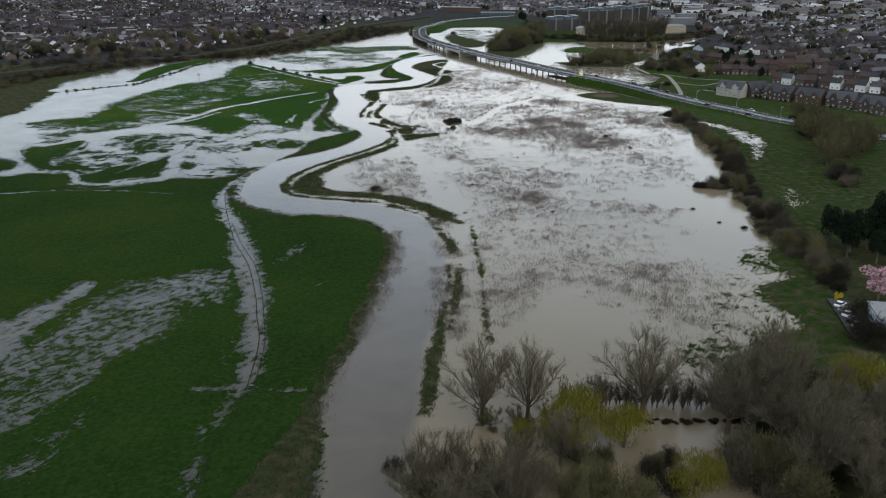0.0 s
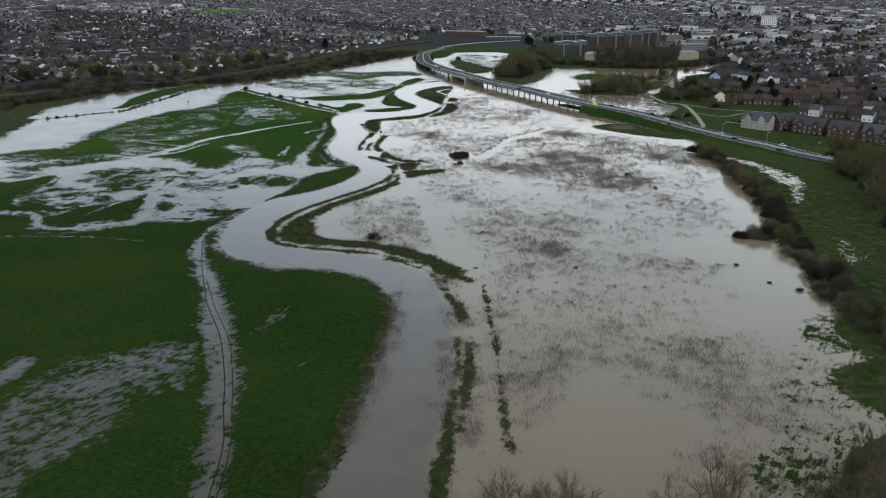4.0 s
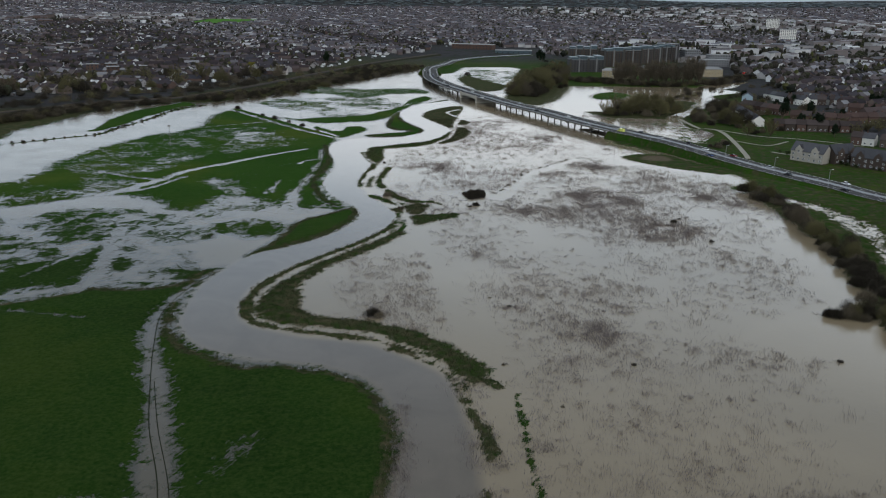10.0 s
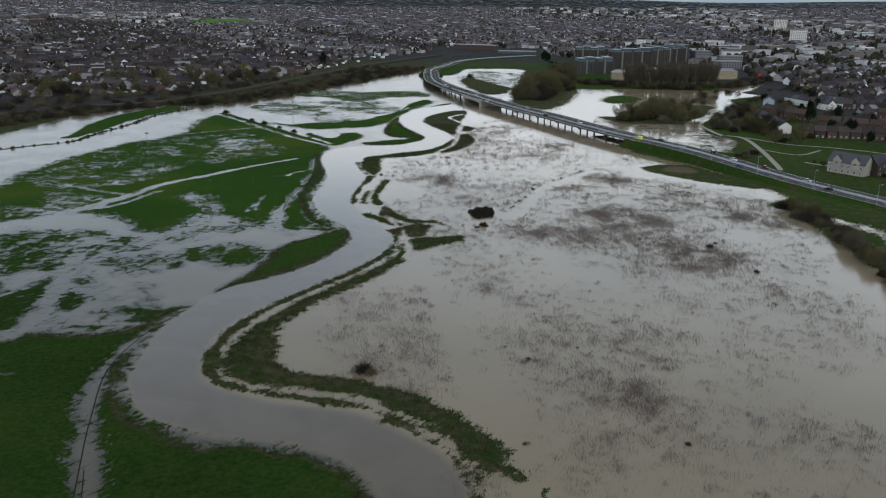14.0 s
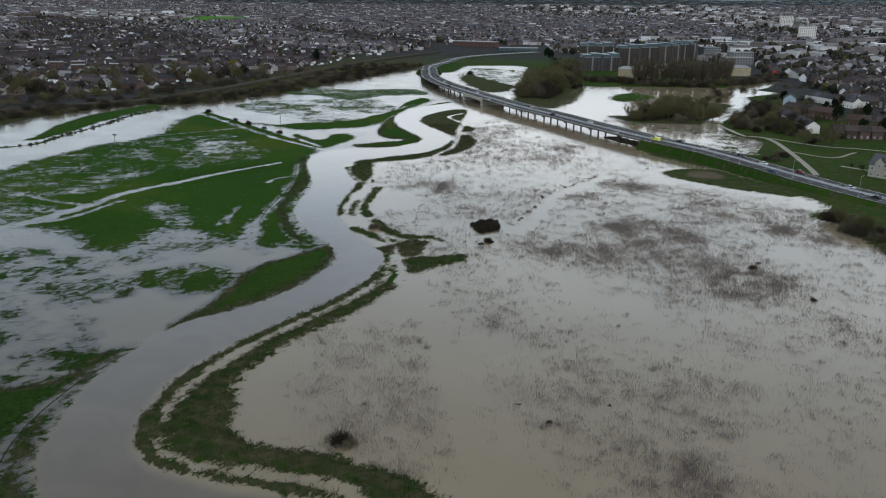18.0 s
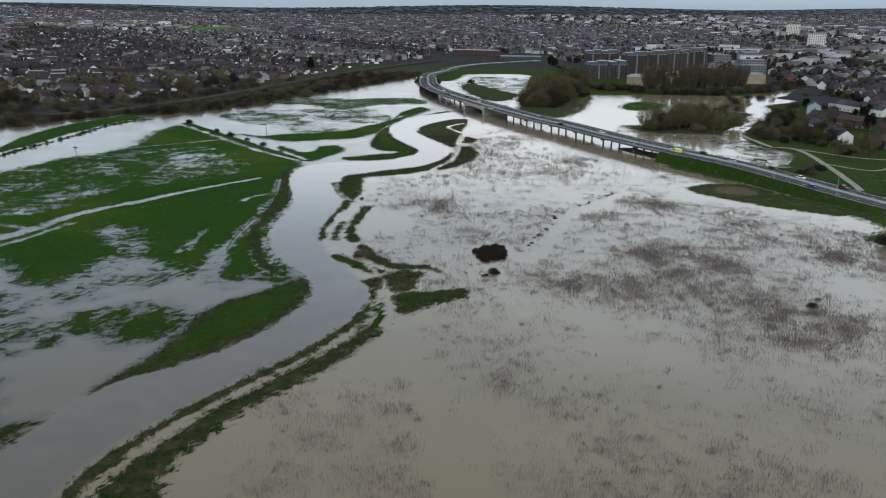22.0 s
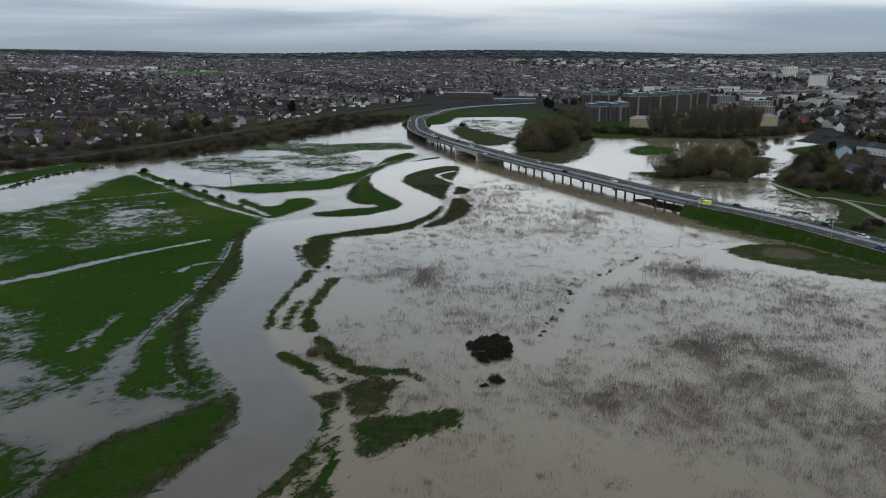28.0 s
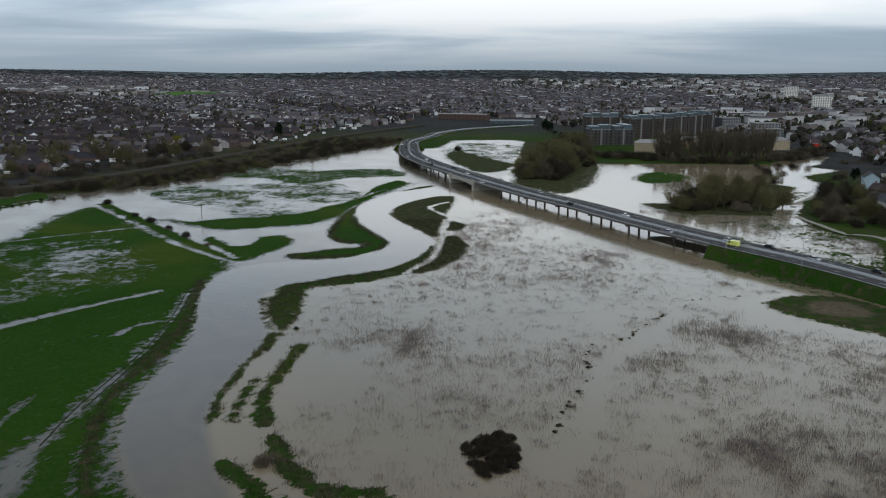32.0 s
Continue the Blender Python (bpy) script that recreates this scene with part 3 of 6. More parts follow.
# water that lies in hollows: line, half width at its start and end
CUT = [
    ("-61,171 -48,171 -31,170", 0.4, 0.4),
    ("-215,338 -195,342 -173,347 -155,347 -141,346 -122,342", 0.7, 0.4),
    ("-192,495 -181,500 -168,512", 1.5, 1.8),
    ("-300,376 -220,376 -200,381 -181,379 -171,363 -162,357 -150,360 -134,371 -120,375 -101,376", 2.4, 1.6),
    ("-158,378 -153,398 -147,422", 0.8, 1.6),
    ("-134,365 -133,379 -141,414 -148,439", 3.5, 4.0),
    ("-141,414 -125,396 -112,376", 1.5, 1.0),
    ("-222,438 -205,460 -193,476 -181,496 -171,514 -163,533", 2.6, 3.2),
    ("-163,533 -158,553 -144,575", 3.0, 2.0),
    ("-205,552 -181,539 -162,532", 1.2, 1.6),
    ("-144,572 -127,598 -103,626", 2.4, 1.5),
    ("-192,495 -165,510 -154,540", 1.2, 1.8),
    ("-259,629 -232,647 -218,681 -189,711 -152,739", 1.6, 0.9),
    ("-100,532 -101,520 -102,505", 0.35, 0.6),
    ("-79,512 -76,500 -70,488 -62,480", 0.4, 0.5),
    ("-99,580 -97,587 -93,591", 1.5, 1.1),
    ("-99,507 -101,533", 0.4, 0.6),
    ("-199,804 -149,738 -120,700 -88,667", 1.3, 1.4),
    ("-194,816 -153,768 -116,712 -90,676", 1.5, 1.5),
    ("-4,293 -6,301 -9,308 -14,315 -20,322 -27,327 -34,332 -43,334 -51,335 -58,337 -65,341 -69,347 -71,355 -71,366 -67,378 -60,394 -49,412 -40,427 -32,446", 0.6, 0.5),
    ("-14,380 -17,411 -22,433 -26,446", 2.2, 2.2),
    ("-26,446 -30,468 -32,479 -40,498 -48,514 -51,530 -50,548 -51,568 -54,580 -61,597 -65,614 -66,630 -58,645 -40,655", 1.7, 0.6),
    ("-22,652 -13,676 -10,700 -8,740 -4,780 0,830", 1.8, 2.4),
    ("-8,775 -16,800 -6,818", 1.5, 1.5),
    ("-304,640 -290,685 -284,735 -286,775 -281,800", 9.0, 4.0),
    ("-272,664 -259,690 -251,745 -246,800 -236,824", 1.3, 1.0),
    ("101,632 119,629 128,615 133,605 140,595 149,588", 1.6, 0.9),
    ("159,750 165,780 185,815 205,839 225,870 241,888", 3.0, 2.2),
]
# water that soaks out over the grass on both sides of a track: line, half width at its start and end
SOAK = [
    ("-53,152 -51,157 -50,166 -49,174", 0.9, 1.4),
    ("-49,174 -50,184 -52,198 -56,215 -60,230 -66,250", 2.0, 4.8),
    ("-66,250 -72,268 -79,290", 4.8, 3.0),
    ("-79,290 -84,301 -93,322 -99,346 -97,368 -92,388", 3.0, 1.6),
    ("-51,140 -50,132 -49,124", 0.9, 0.9),
    ("-87,560 -87,540 -87,525", 0.8, 1.4),
    ("-87,525 -88,512 -87,500 -86,488 -85,474", 1.6, 5.0),
    ("-93,626 -89,594 -87,560", 0.7, 1.0),
]
# brown stalks in the open flood: outline, thickness of growth
REEDS = [
    ("-18,566 -15,592 0,619 4,606 -2,590 -11,562", 0.8),
    ("41,560 53,582 79,599 72,560 49,539", 0.6),
    ("29,488 32,500 48,509 50,488 38,482", 0.6),
    ("24,694 51,688 62,669 49,657", 0.6),
    ("13,256 19,254 18,236 14,228 11,235", 0.7),
    ("40,198 50,200 52,186 42,178 37,186", 0.6),
    ("10,222 20,214 22,205 10,198", 0.6),
    ("6,360 14,362 16,352 8,348", 0.36),
    ("2,332 14,334 14,320 4,318", 0.36),
    ("-24,430 0,330 20,250 60,240 100,300 120,400 136,520 90,590 100,640 60,740 10,830 -4,760 -30,660 -50,600 -36,520", 0.25),
    ("-4,470 20,440 60,430 110,470 128,540 96,575 70,610 60,680 30,760 8,800 -2,720 -26,640 -34,600 -14,530", 0.33),
    ("24,480 40,445 70,430 112,460 128,540 96,578 60,600 40,560", 0.66),
    ("0,330 20,300 42,330 52,400 40,450 0,450 -12,400", 0.36),
    ("-40,345 -8,325 5,360 -18,420 -40,400", 0.30),
    ("20,170 70,180 92,215 96,245 70,260 45,215", 0.30),
    ("8,215 14,260 20,300 10,320 6,280", 0.45),
    ("66,330 110,400 90,440 60,390", 0.25),
    ("45,200 60,240 50,250 38,215", 0.25),
    ("108,790 125,735 150,690 178,660 168,720 158,770 130,785", 0.5),
]


# drowned paths where no stalks stand
CORRIDOR = ["-28,465 -24,442 -18,415 -13,392 -8,354 1,300 3,254 4,221 5,198", "6,512 14,500 22,520 29,545 36,562 50,580 64,600", "-30,469 -38,496 -45,514 -50,531 -53,560 -60,593"]
# muddy drowned margins of the river
MUD = [
    ("-21,296 -16,265 -18,239 -22,209 -25,191 -26,178 -27,168 -27,158 -30,159 -30,171 -28,185 -25,213 -23,239 -22,271 -22,289", 0.6),
    ("-6,250 6,252 6,225 2,195 -4,200 -4,228", 0.55),
    ("-9,312 -2,304 2,280 3,262 -3,262 -6,290", 0.5),
]


def grid_faces(nx, ny):
    i = np.arange(nx * ny).reshape(ny, nx)
    return np.stack([i[:-1, :-1], i[:-1, 1:], i[1:, 1:], i[1:, :-1]], -1).reshape(-1, 4)


def within(x, y, pts, margin):
    return (x > pts[:, 0].min() - margin) & (x < pts[:, 0].max() + margin) & (y > pts[:, 1].min() - margin) & (y < pts[:, 1].max() + margin)


def land_form(x, y):
    """Height over the flood level, and shares of rank growth, river and stalks, at plan points."""
    h = np.full(x.shape, -0.75)
    rank, reed = np.zeros(x.shape), np.zeros(x.shape)
    n8, n30, n3 = fbm(x, y, 9), fbm(x, y, 34), fbm(x + 400, y, 4.5, 3)
    for text, level, hump in SHALLOW:
        p = curve(text, True)
        k = within(x, y, p, 20)
        d = area_depth(x[k], y[k], p) + 6 * n30[k]
        lift = np.clip(d / 10, -1, 0) * 0.6 + level + hump * (n8[k] * 1.2 + n3[k] * 0.6 + n30[k])
        h[k] = np.maximum(h[k], lift)
    for text, crest, ragged, growth in LAND:
        p = curve(text, True)
        k = within(x, y, p, 25)
        d = area_depth(x[k], y[k], p)
        e = d + ragged * (0.6 * n8[k] + 0.5 * n3[k] + 0.5 * n30[k]) + (0.8 if crest < 0.6 and ragged < 1.7 else 0.0)
        lift = np.clip(e * np.where(e < 0, 0.05 if ragged > 2.2 else 0.12, 0.05 if ragged > 4 else 0.16), -0.75, crest * (0.75 + 0.35 * n30[k] + 0.15 * n8[k]))
        won = lift > h[k]
        h[k] = np.where(won, lift, h[k])
        rank[k] = np.where(won & (e > -1), np.maximum(growth, np.where((e < 3.2) & (crest > 0.5), 0.5, 0)), rank[k])
    for text, film, hump in WET:
        p = curve(text, True)
        k = within(x, y, p, 20)
        d = area_depth(x[k], y[k], p) + 7 * n30[k] + 3 * n8[k]
        cap = film + hump * (0.7 * n8[k] + 0.8 * n3[k] + 0.5 * n30[k]) + np.clip(5 - d, 0, 5) * 0.06
        h[k] = np.where(d > 0, np.minimum(h[k], cap), h[k])
    for text, half, crest, growth in RIBBON:
        p = curve(text)
        k = within(x, y, p, 12)
        d, _ = line_distance(x[k], y[k], p)
        lift = np.clip((half - d + 1.3 * n3[k] + 1.0 * n8[k]) * 0.3, -0.75, crest)
        won = lift > h[k]
        h[k] = np.where(won, lift, h[k])
        rank[k] = np.where(won & (lift > -0.2), growth, rank[k])
    for text, w0, w1 in CUT:
        p = curve(text)
        k = within(x, y, p, 20)
        d, s = line_distance(x[k], y[k], p)
        h[k] = np.minimum(h[k], np.maximum((d - (w0 + (w1 - w0) * s) + 0.7 * n3[k]) * 0.22, -0.24))
    for text, w0, w1 in SOAK:
        p = curve(text)
        k = within(x, y, p, 24)
        d, s = line_distance(x[k], y[k], p)
        h[k] = np.minimum(h[k], np.maximum((d - (w0 + (w1 - w0) * s) + 0.9 * n3[k] + 1.2 * n8[k]) * 0.11, -0.20))
    k = within(x, y, river_ring, 20)
    d = area_depth(x[k], y[k], river_ring)
    h[k] = np.minimum(h[k], np.maximum(-(d + 0.7 * n3[k]) * 0.3, -1.6))
    river = np.zeros(x.shape)
    river[k] = np.clip(0.5 + d / 3, 0, 1)
    for text, thick in REEDS:
        p = curve(text, True, 8)
        k = within(x, y, p, 30)
        d = area_depth(x[k], y[k], p) + 22 * n30[k]
        reed[k] = np.maximum(reed[k], thick * np.clip(0.5 + d / 24, 0, 1) * np.clip(0.75 + 0.9 * n30[k] + 0.5 * n8[k], 0, 1.3))
    for text in CORRIDOR:
        p = curve(text)
        k = within(x, y, p, 10)
        d, _ = line_distance(x[k], y[k], p)
        reed[k] *= np.clip((d + 1.2 * n8[k] - 2.2) / 2.0, 0, 1)
    reed *= (river < 0.2) & (h < 0.0)
    for text, thick in MUD:
        p = curve(text, True, 5)
        k = within(x, y, p, 10)
        d = area_depth(x[k], y[k], p) + 3 * n8[k]
        reed[k] = np.maximum(reed[k], thick * np.clip(0.5 + d / 3, 0, 1) * (h[k] < 0))
    return h, rank, river, reed


X0, X1, Y0, Y1 = -420.0, 420.0, 40.0, 1260.0


def graded(*spans):
    """Grid lines that lie close where the flight passes near and wider beyond."""
    return np.concatenate([np.linspace(a, b, int(round((b - a) / step)), endpoint=False) for a, b, step in spans] + [[spans[-1][1]]])


gx = graded((X0, -300, 5.0), (-300, -125, 2.2), (-125, 30, 1.05), (30, 130, 1.8), (130, 260, 3.0), (260, X1, 6.0))
gy = graded((Y0, 120, 4.0), (120, 520, 1.05), (520, 700, 1.7), (700, 960, 2.6), (960, Y1, 5.0))
PX, PY = np.meshgrid(gx, gy)
px, py = PX.ravel(), PY.ravel()
level, rank, in_river, reed = land_form(px, py)
cell_area = np.outer(np.gradient(gy), np.gradient(gx)).ravel()


def add_attribute(me, name, values):
    a = me.attributes.new(name, "FLOAT", "POINT")
    a.data.foreach_set("value", np.asarray(values, dtype=np.float32))


def sheet(name, verts, faces, mat):
    me = bpy.data.meshes.new(name)
    me.vertices.add(len(verts))
    me.vertices.foreach_set("co", np.asarray(verts, dtype=np.float32).ravel())
    me.loops.add(faces.size)
    me.loops.foreach_set("vertex_index", faces.ravel().astype(np.int32))
    me.polygons.add(len(faces))
    me.polygons.foreach_set("loop_start", np.arange(0, faces.size, faces.shape[1], dtype=np.int32))
    me.update(calc_edges=True)
    me.polygons.foreach_set("use_smooth", np.ones(len(faces), dtype=bool))
    me.materials.append(mat)
    return new(name, me)


# the ground: a fine grid over the plain, wider rings beyond it out to the ridge
rings = [1.0, 1.25, 1.6, 2.1, 2.8, 3.6, 4.5, 5.5, 6.5, 7.6, 8.8, 10.0, 11.2, 12.4]
edge_ids = np.concatenate([np.arange(len(gx)), np.arange(1, len(gy)) * len(gx) + len(gx) - 1, (len(gy) - 1) * len(gx) + np.arange(len(gx) - 2, -1, -1), np.arange(len(gy) - 2, 0, -1) * len(gx)])
verts = [np.stack([px, py, level], 1)]
faces = [grid_faces(len(gx), len(gy))]
town = [np.maximum(np.clip((px - 262) / 30, 0, 1) * np.clip((py - 560) / 30, 0, 1), np.clip((-px - 150 - (1260 - py) * 0.25) / 40, 0, 1) * np.clip((py - 760) / 60, 0, 1))]
last, total = edge_ids, len(px)
mid = np.array([0.0, 650.0])
rim = np.stack([px[edge_ids], py[edge_ids]], 1)
for r in rings[1:]:
    w = mid + (rim - mid) * np.array([r * (1.0 + 0.04 * r), r])
    base = level[edge_ids] * max(0.0, 1.6 - 0.6 * r) + 0.6
    verts.append(np.column_stack([w, base + hill(w[:, 0], w[:, 1])]))
    ids = total + np.arange(len(w))
    faces.append(np.stack([last, np.roll(last, -1), np.roll(ids, -1), ids], 1)[:, ::-1])
    town.append(np.where(w[:, 1] > 480, 1.0, 0.0))
    last, total = ids, total + len(w)
ground = sheet("ground", np.vstack(verts), np.vstack(faces), GROUND)
tagged(ground, "green meadow ground with rank banks, rising to a far ridge", "ground", kind="structure")
extra = total - len(px)
earth = np.clip(area_depth(px, py, curve("104,608 111,614 120,613 123,603 119,595 109,596 103,601", True)) / 2, 0, 1)
east = curve(RIVER_EAST + " 24,900 40,960 60,1100 90,1260")
clear = np.clip((np.interp(py, east[:, 1], east[:, 0]) - px + 1.0) / 5, 0, 1) * np.clip(1 - in_river, 0, 1)
for name, values, beyond in (("level", level, 1.0), ("river", in_river, 0.0), ("reed", reed, 0.0), ("clear", clear, 0.0)):
    add_attribute(ground.data, name, np.r_[values, np.full(extra, beyond)])
add_attribute(ground.data, "rough", np.r_[rank, np.full(extra, 0.4)])
add_attribute(ground.data, "town", np.concatenate(town))
under = 8 - line_distance(px, py, curve(SHADE))[0]
earth = np.maximum(earth, np.clip(0.5 + under / 4, 0, 0.9) * (level < 0.8))
add_attribute(ground.data, "earth", np.r_[earth, np.zeros(extra)])

# the water, level all over
wy = gy[gy <= 1256]
n_w = len(gx) * len(wy)
water = sheet("water", np.column_stack([px[:n_w], py[:n_w], np.zeros(n_w)]), grid_faces(len(gx), len(wy)), WATER)
tagged(water, "silty brown flood water reflecting a grey sky", "water", kind="structure")
for name, values in (("level", level), ("river", in_river), ("reed", reed), ("clear", clear), ("rough", rank), ("earth", earth)):
    add_attribute(water.data, name, values[:n_w])

# ---- road and viaduct ----
ROAD = "330,370 262,430 226,470 212,490 198,511 189,532 171,560 156,587 141,619 132,638 118,663 105,684 94,704 77,739 61,776 42,813 19,867 -3,925 -22,980 -35,1034 -40,1096 -41,1182 -25,1259 -12,1329 30,1400 110,1470"
road_line = curve(ROAD, step=5.0)
seg = np.vstack([[0, 0], np.diff(road_line, axis=0)])
road_run = np.cumsum(np.hypot(seg[:, 0], seg[:, 1]))
DECK_Z = 5.0


def road_at(s):
    x, y = np.interp(s, road_run, road_line[:, 0]), np.interp(s, road_run, road_line[:, 1])
    x2, y2 = np.interp(s + 1, road_run, road_line[:, 0]), np.interp(s + 1, road_run, road_line[:, 1])
    x1, y1 = np.interp(s - 1, road_run, road_line[:, 0]), np.interp(s - 1, road_run, road_line[:, 1])
    d = np.array([x2 - x1, y2 - y1])
    d /= np.hypot(*d)
    return np.array([x, y]), d


def run_near(x, y):
    return road_run[np.argmin((road_line[:, 0] - x) ** 2 + (road_line[:, 1] - y) ** 2)]


def road_height(s):
    """Level with the ground at its start, up on a bank to the viaduct, and down again past it."""
    rise = min(1.0, max(0.0, (s - run_near(198, 511)) / (run_near(118, 663) - run_near(198, 511))))
    fall = min(1.0, max(0.0, (s - run_near(-41, 1130)) / 160))
    return 1.6 + (DECK_Z - 1.6) * rise * rise * (3 - 2 * rise) - (DECK_Z - 2.0) * fall


def swept(name, profile, s0, s1, step, mat, parent=None, label="", smooth=False, drop=0.0):
    """A profile of (sideways, up) points carried along the road."""
    vs, fs = [], []
    count = max(2, int((s1 - s0) / step) + 1)
    m = len(profile)
    for i in range(count):
        s = s0 + (s1 - s0) * i / (count - 1)
        p, d = road_at(s)
        n = np.array([d[1], -d[0]])
        z = road_height(s) + drop
        for off, upw in profile:
            vs.append((p[0] + n[0] * off, p[1] + n[1] * off, (z + upw) if upw > -90 else -0.4))
        if i:
            a, b = (i - 1) * m, i * m
            for j in range(m - 1):
                fs.append((a + j, a + j + 1, b + j + 1, b + j))
    fs.append(tuple(range(m)))
    fs.append(tuple(range((count - 1) * m + m - 1, (count - 1) * m - 1, -1)))
    return mesh_object(name, vs, fs, (mat,), parent=parent, label=label, smooth=smooth)


S_ABUT, S_END, S_FAR = run_near(105, 684), run_near(-41, 1130), road_run[-1]
embank = swept("embankment", [(-12.8, -99), (-9.8, -0.2), (9.8, -0.2), (14, -99)], 0, S_ABUT, 6, GROUND)
tagged(embank, "grassy road embankment sloping to the flood", "embankment", kind="structure")
embank2 = swept("embankment", [(-15, -99), (-9.8, -0.2), (9.8, -0.2), (15, -99)], S_END, S_FAR, 8, GROUND)
tagged(embank2, "grassy road embankment past the viaduct", "embankment", kind="structure")
for name in ("rough", "level"):
    for e in (embank, embank2):
        add_attribute(e.data, name, np.full(len(e.data.vertices), 0.35 if name == "rough" else 1.0))
viaduct = empty("viaduct", Matrix(), "long curved concrete road viaduct on paired piers over flood water", "bridge")
swept("deck", [(-8.9, -0.5), (-9.2, -0.1), (9.2, -0.1), (8.9, -0.5), (6.8, -1.0), (-6.8, -1.0)], S_ABUT, S_END, 5, CONCRETE, viaduct)
for side in (-1, 1):
    a, b = sorted((side * 8.75, side * 9.2))
    swept("parapet", [(a, -0.1), (a, 0.4), (b, 0.4), (b, -0.3)], S_ABUT, S_END, 5, CONCRETE, viaduct, "low concrete edge parapet")
    rail = swept("railing", [(side * 8.95, 0.43), (side * 8.95, 0.85), (side * 9.02, 0.85), (side * 9.02, 0.43)], S_ABUT, S_END, 5, STEEL, viaduct, "galvanised steel railing")
road = swept("road", [(-8.4, 0.02), (-8.4, 0.06), (8.4, 0.06), (8.4, 0.02)], 0, S_FAR, 5, ASPHALT)
tagged(road, "grey asphalt dual carriageway with white lane lines", "road", kind="structure")
for off in (-7.95, -0.9, 0.9, 7.95):
    line = swept("edge_line", [(off - 0.10, 0.06), (off - 0.10, 0.066), (off + 0.10, 0.066), (off + 0.10, 0.06)], 0, S_FAR, 5, LINE, road)
for off in (-4.45, 4.45):
    vs, fs = [], []
    s = 4.0
    while s < S_FAR - 10:
        for ds in (0, 3.0):
            p, d = road_at(s + ds)
            n = np.array([d[1], -d[0]])
            for o in (off - 0.08, off + 0.08):
                vs.append((*(p + n * o), road_height(s + ds) + 0.067))
        k = len(vs)
        fs.append((k - 4, k - 3, k - 1, k - 2))
        s += 9.0
    mesh_object("lane_dashes", vs, fs, (LINE,), parent=road)
swept("central_barrier", [(-0.25, 0.06), (-0.12, 0.75), (0.12, 0.75), (0.25, 0.06)], 0, S_FAR, 5, STEEL, road, "steel barrier on the central reserve")
# piers in rows of columns under crossheads
s, k = S_ABUT + 22, 0
arch_s = run_near(11, 887)
while s < S_END - 6:
    p, d = road_at(s)
    ang = math.degrees(math.atan2(d[1], d[0]))
    z = road_height(s)
    if abs(s - arch_s) > 23:
        base = pose(p[0], p[1], 0, 0, 0, ang)
        # the shade under the deck is put into this darker concrete
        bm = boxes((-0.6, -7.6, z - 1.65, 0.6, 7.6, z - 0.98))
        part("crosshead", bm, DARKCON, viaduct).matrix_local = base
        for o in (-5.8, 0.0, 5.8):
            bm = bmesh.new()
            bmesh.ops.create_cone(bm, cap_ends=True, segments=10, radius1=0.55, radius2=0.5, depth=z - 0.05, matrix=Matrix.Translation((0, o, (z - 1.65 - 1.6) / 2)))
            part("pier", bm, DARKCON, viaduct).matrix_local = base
    s += 30.0
for ds in (-19, 19):
    p, d = road_at(arch_s + ds)
    z = road_height(arch_s + ds)
    bm = boxes((-1.4, -9.8, -1.5, 1.4, 9.8, z - 1.0), (-1.8, -10.2, z - 1.0, 1.8, -9.22, z + 1.4), (-1.8, 9.22, z - 1.0, 1.8, 10.2, z + 1.4))
    part("river_pier", bm, PALECON, viaduct, "broad pale concrete pier beside the river span").matrix_local = pose(p[0], p[1], 0, 0, 0, math.degrees(math.atan2(d[1], d[0])))
p, d = road_at(S_ABUT)
part("abutment", boxes((-2.0, -9.6, -1.0, 1.0, 9.6, road_height(S_ABUT) - 1.0)), CONCRETE, viaduct).matrix_local = pose(p[0], p[1], 0, 0, 0, math.degrees(math.atan2(d[1], d[0])))
# the river span's curved fascia
for side in (-1, 1):
    vs, fs = [], []
    for i in range(17):
        u = i / 8 - 1
        p, d = road_at(arch_s + 18 * u)
        n = np.array([d[1], -d[0]])
        z = road_height(arch_s)
        for o in (side * 9.22, side * 9.6):
            vs.append((*(p + n * o), z + 0.9))
            vs.append((*(p + n * o), z - 1.1 - 1.2 * u * u))
        if i:
            k = 4 * (i - 1)
            fs += [(k, k + 1, k + 5, k + 4), (k + 2, k + 3, k + 7, k + 6), (k, k + 2, k + 6, k + 4), (k + 1, k + 3, k + 7, k + 5)]
    mesh_object("fascia", vs, fs, (PALECON,), parent=viaduct, label="pale concrete fascia curved over the river")

# the railway on its low bank along the far side of the meadow
BALLAST = varied("railway_ballast", (0.040, 0.037, 0.036), 0.05, 2.0, 0.95, stain=0.3)
BANKSIDE = varied("railway_bank_grass", (0.026, 0.026, 0.014), 0.1, 0.6, 0.95, stain=0.45)
rail_line = curve("-420,690 -353,772 -327,806 -291,836 -256,868 -224,945 -196,1037 -165,1140 -128,1255 -84,1360 -40,1450", step=8.0)


def along_rail(name, profile, mat, parent=None, label=""):
    vs, fs, m = [], [], len(profile)
    for i in range(len(rail_line)):
        d = rail_line[min(i + 1, len(rail_line) - 1)] - rail_line[max(i - 1, 0)]
        n = np.array([d[1], -d[0]]) / np.hypot(*d)
        z = 2.9 + float(hill(*rail_line[i]))
        vs += [(*(rail_line[i] + n * off), z + upw) for off, upw in profile]
        if i:
            a, b = (i - 1) * m, i * m
            fs += [(a + j, b + j, b + j + 1, a + j + 1) for j in range(m - 1)]
    return mesh_object(name, vs, fs, (mat,), parent=parent, label=label)


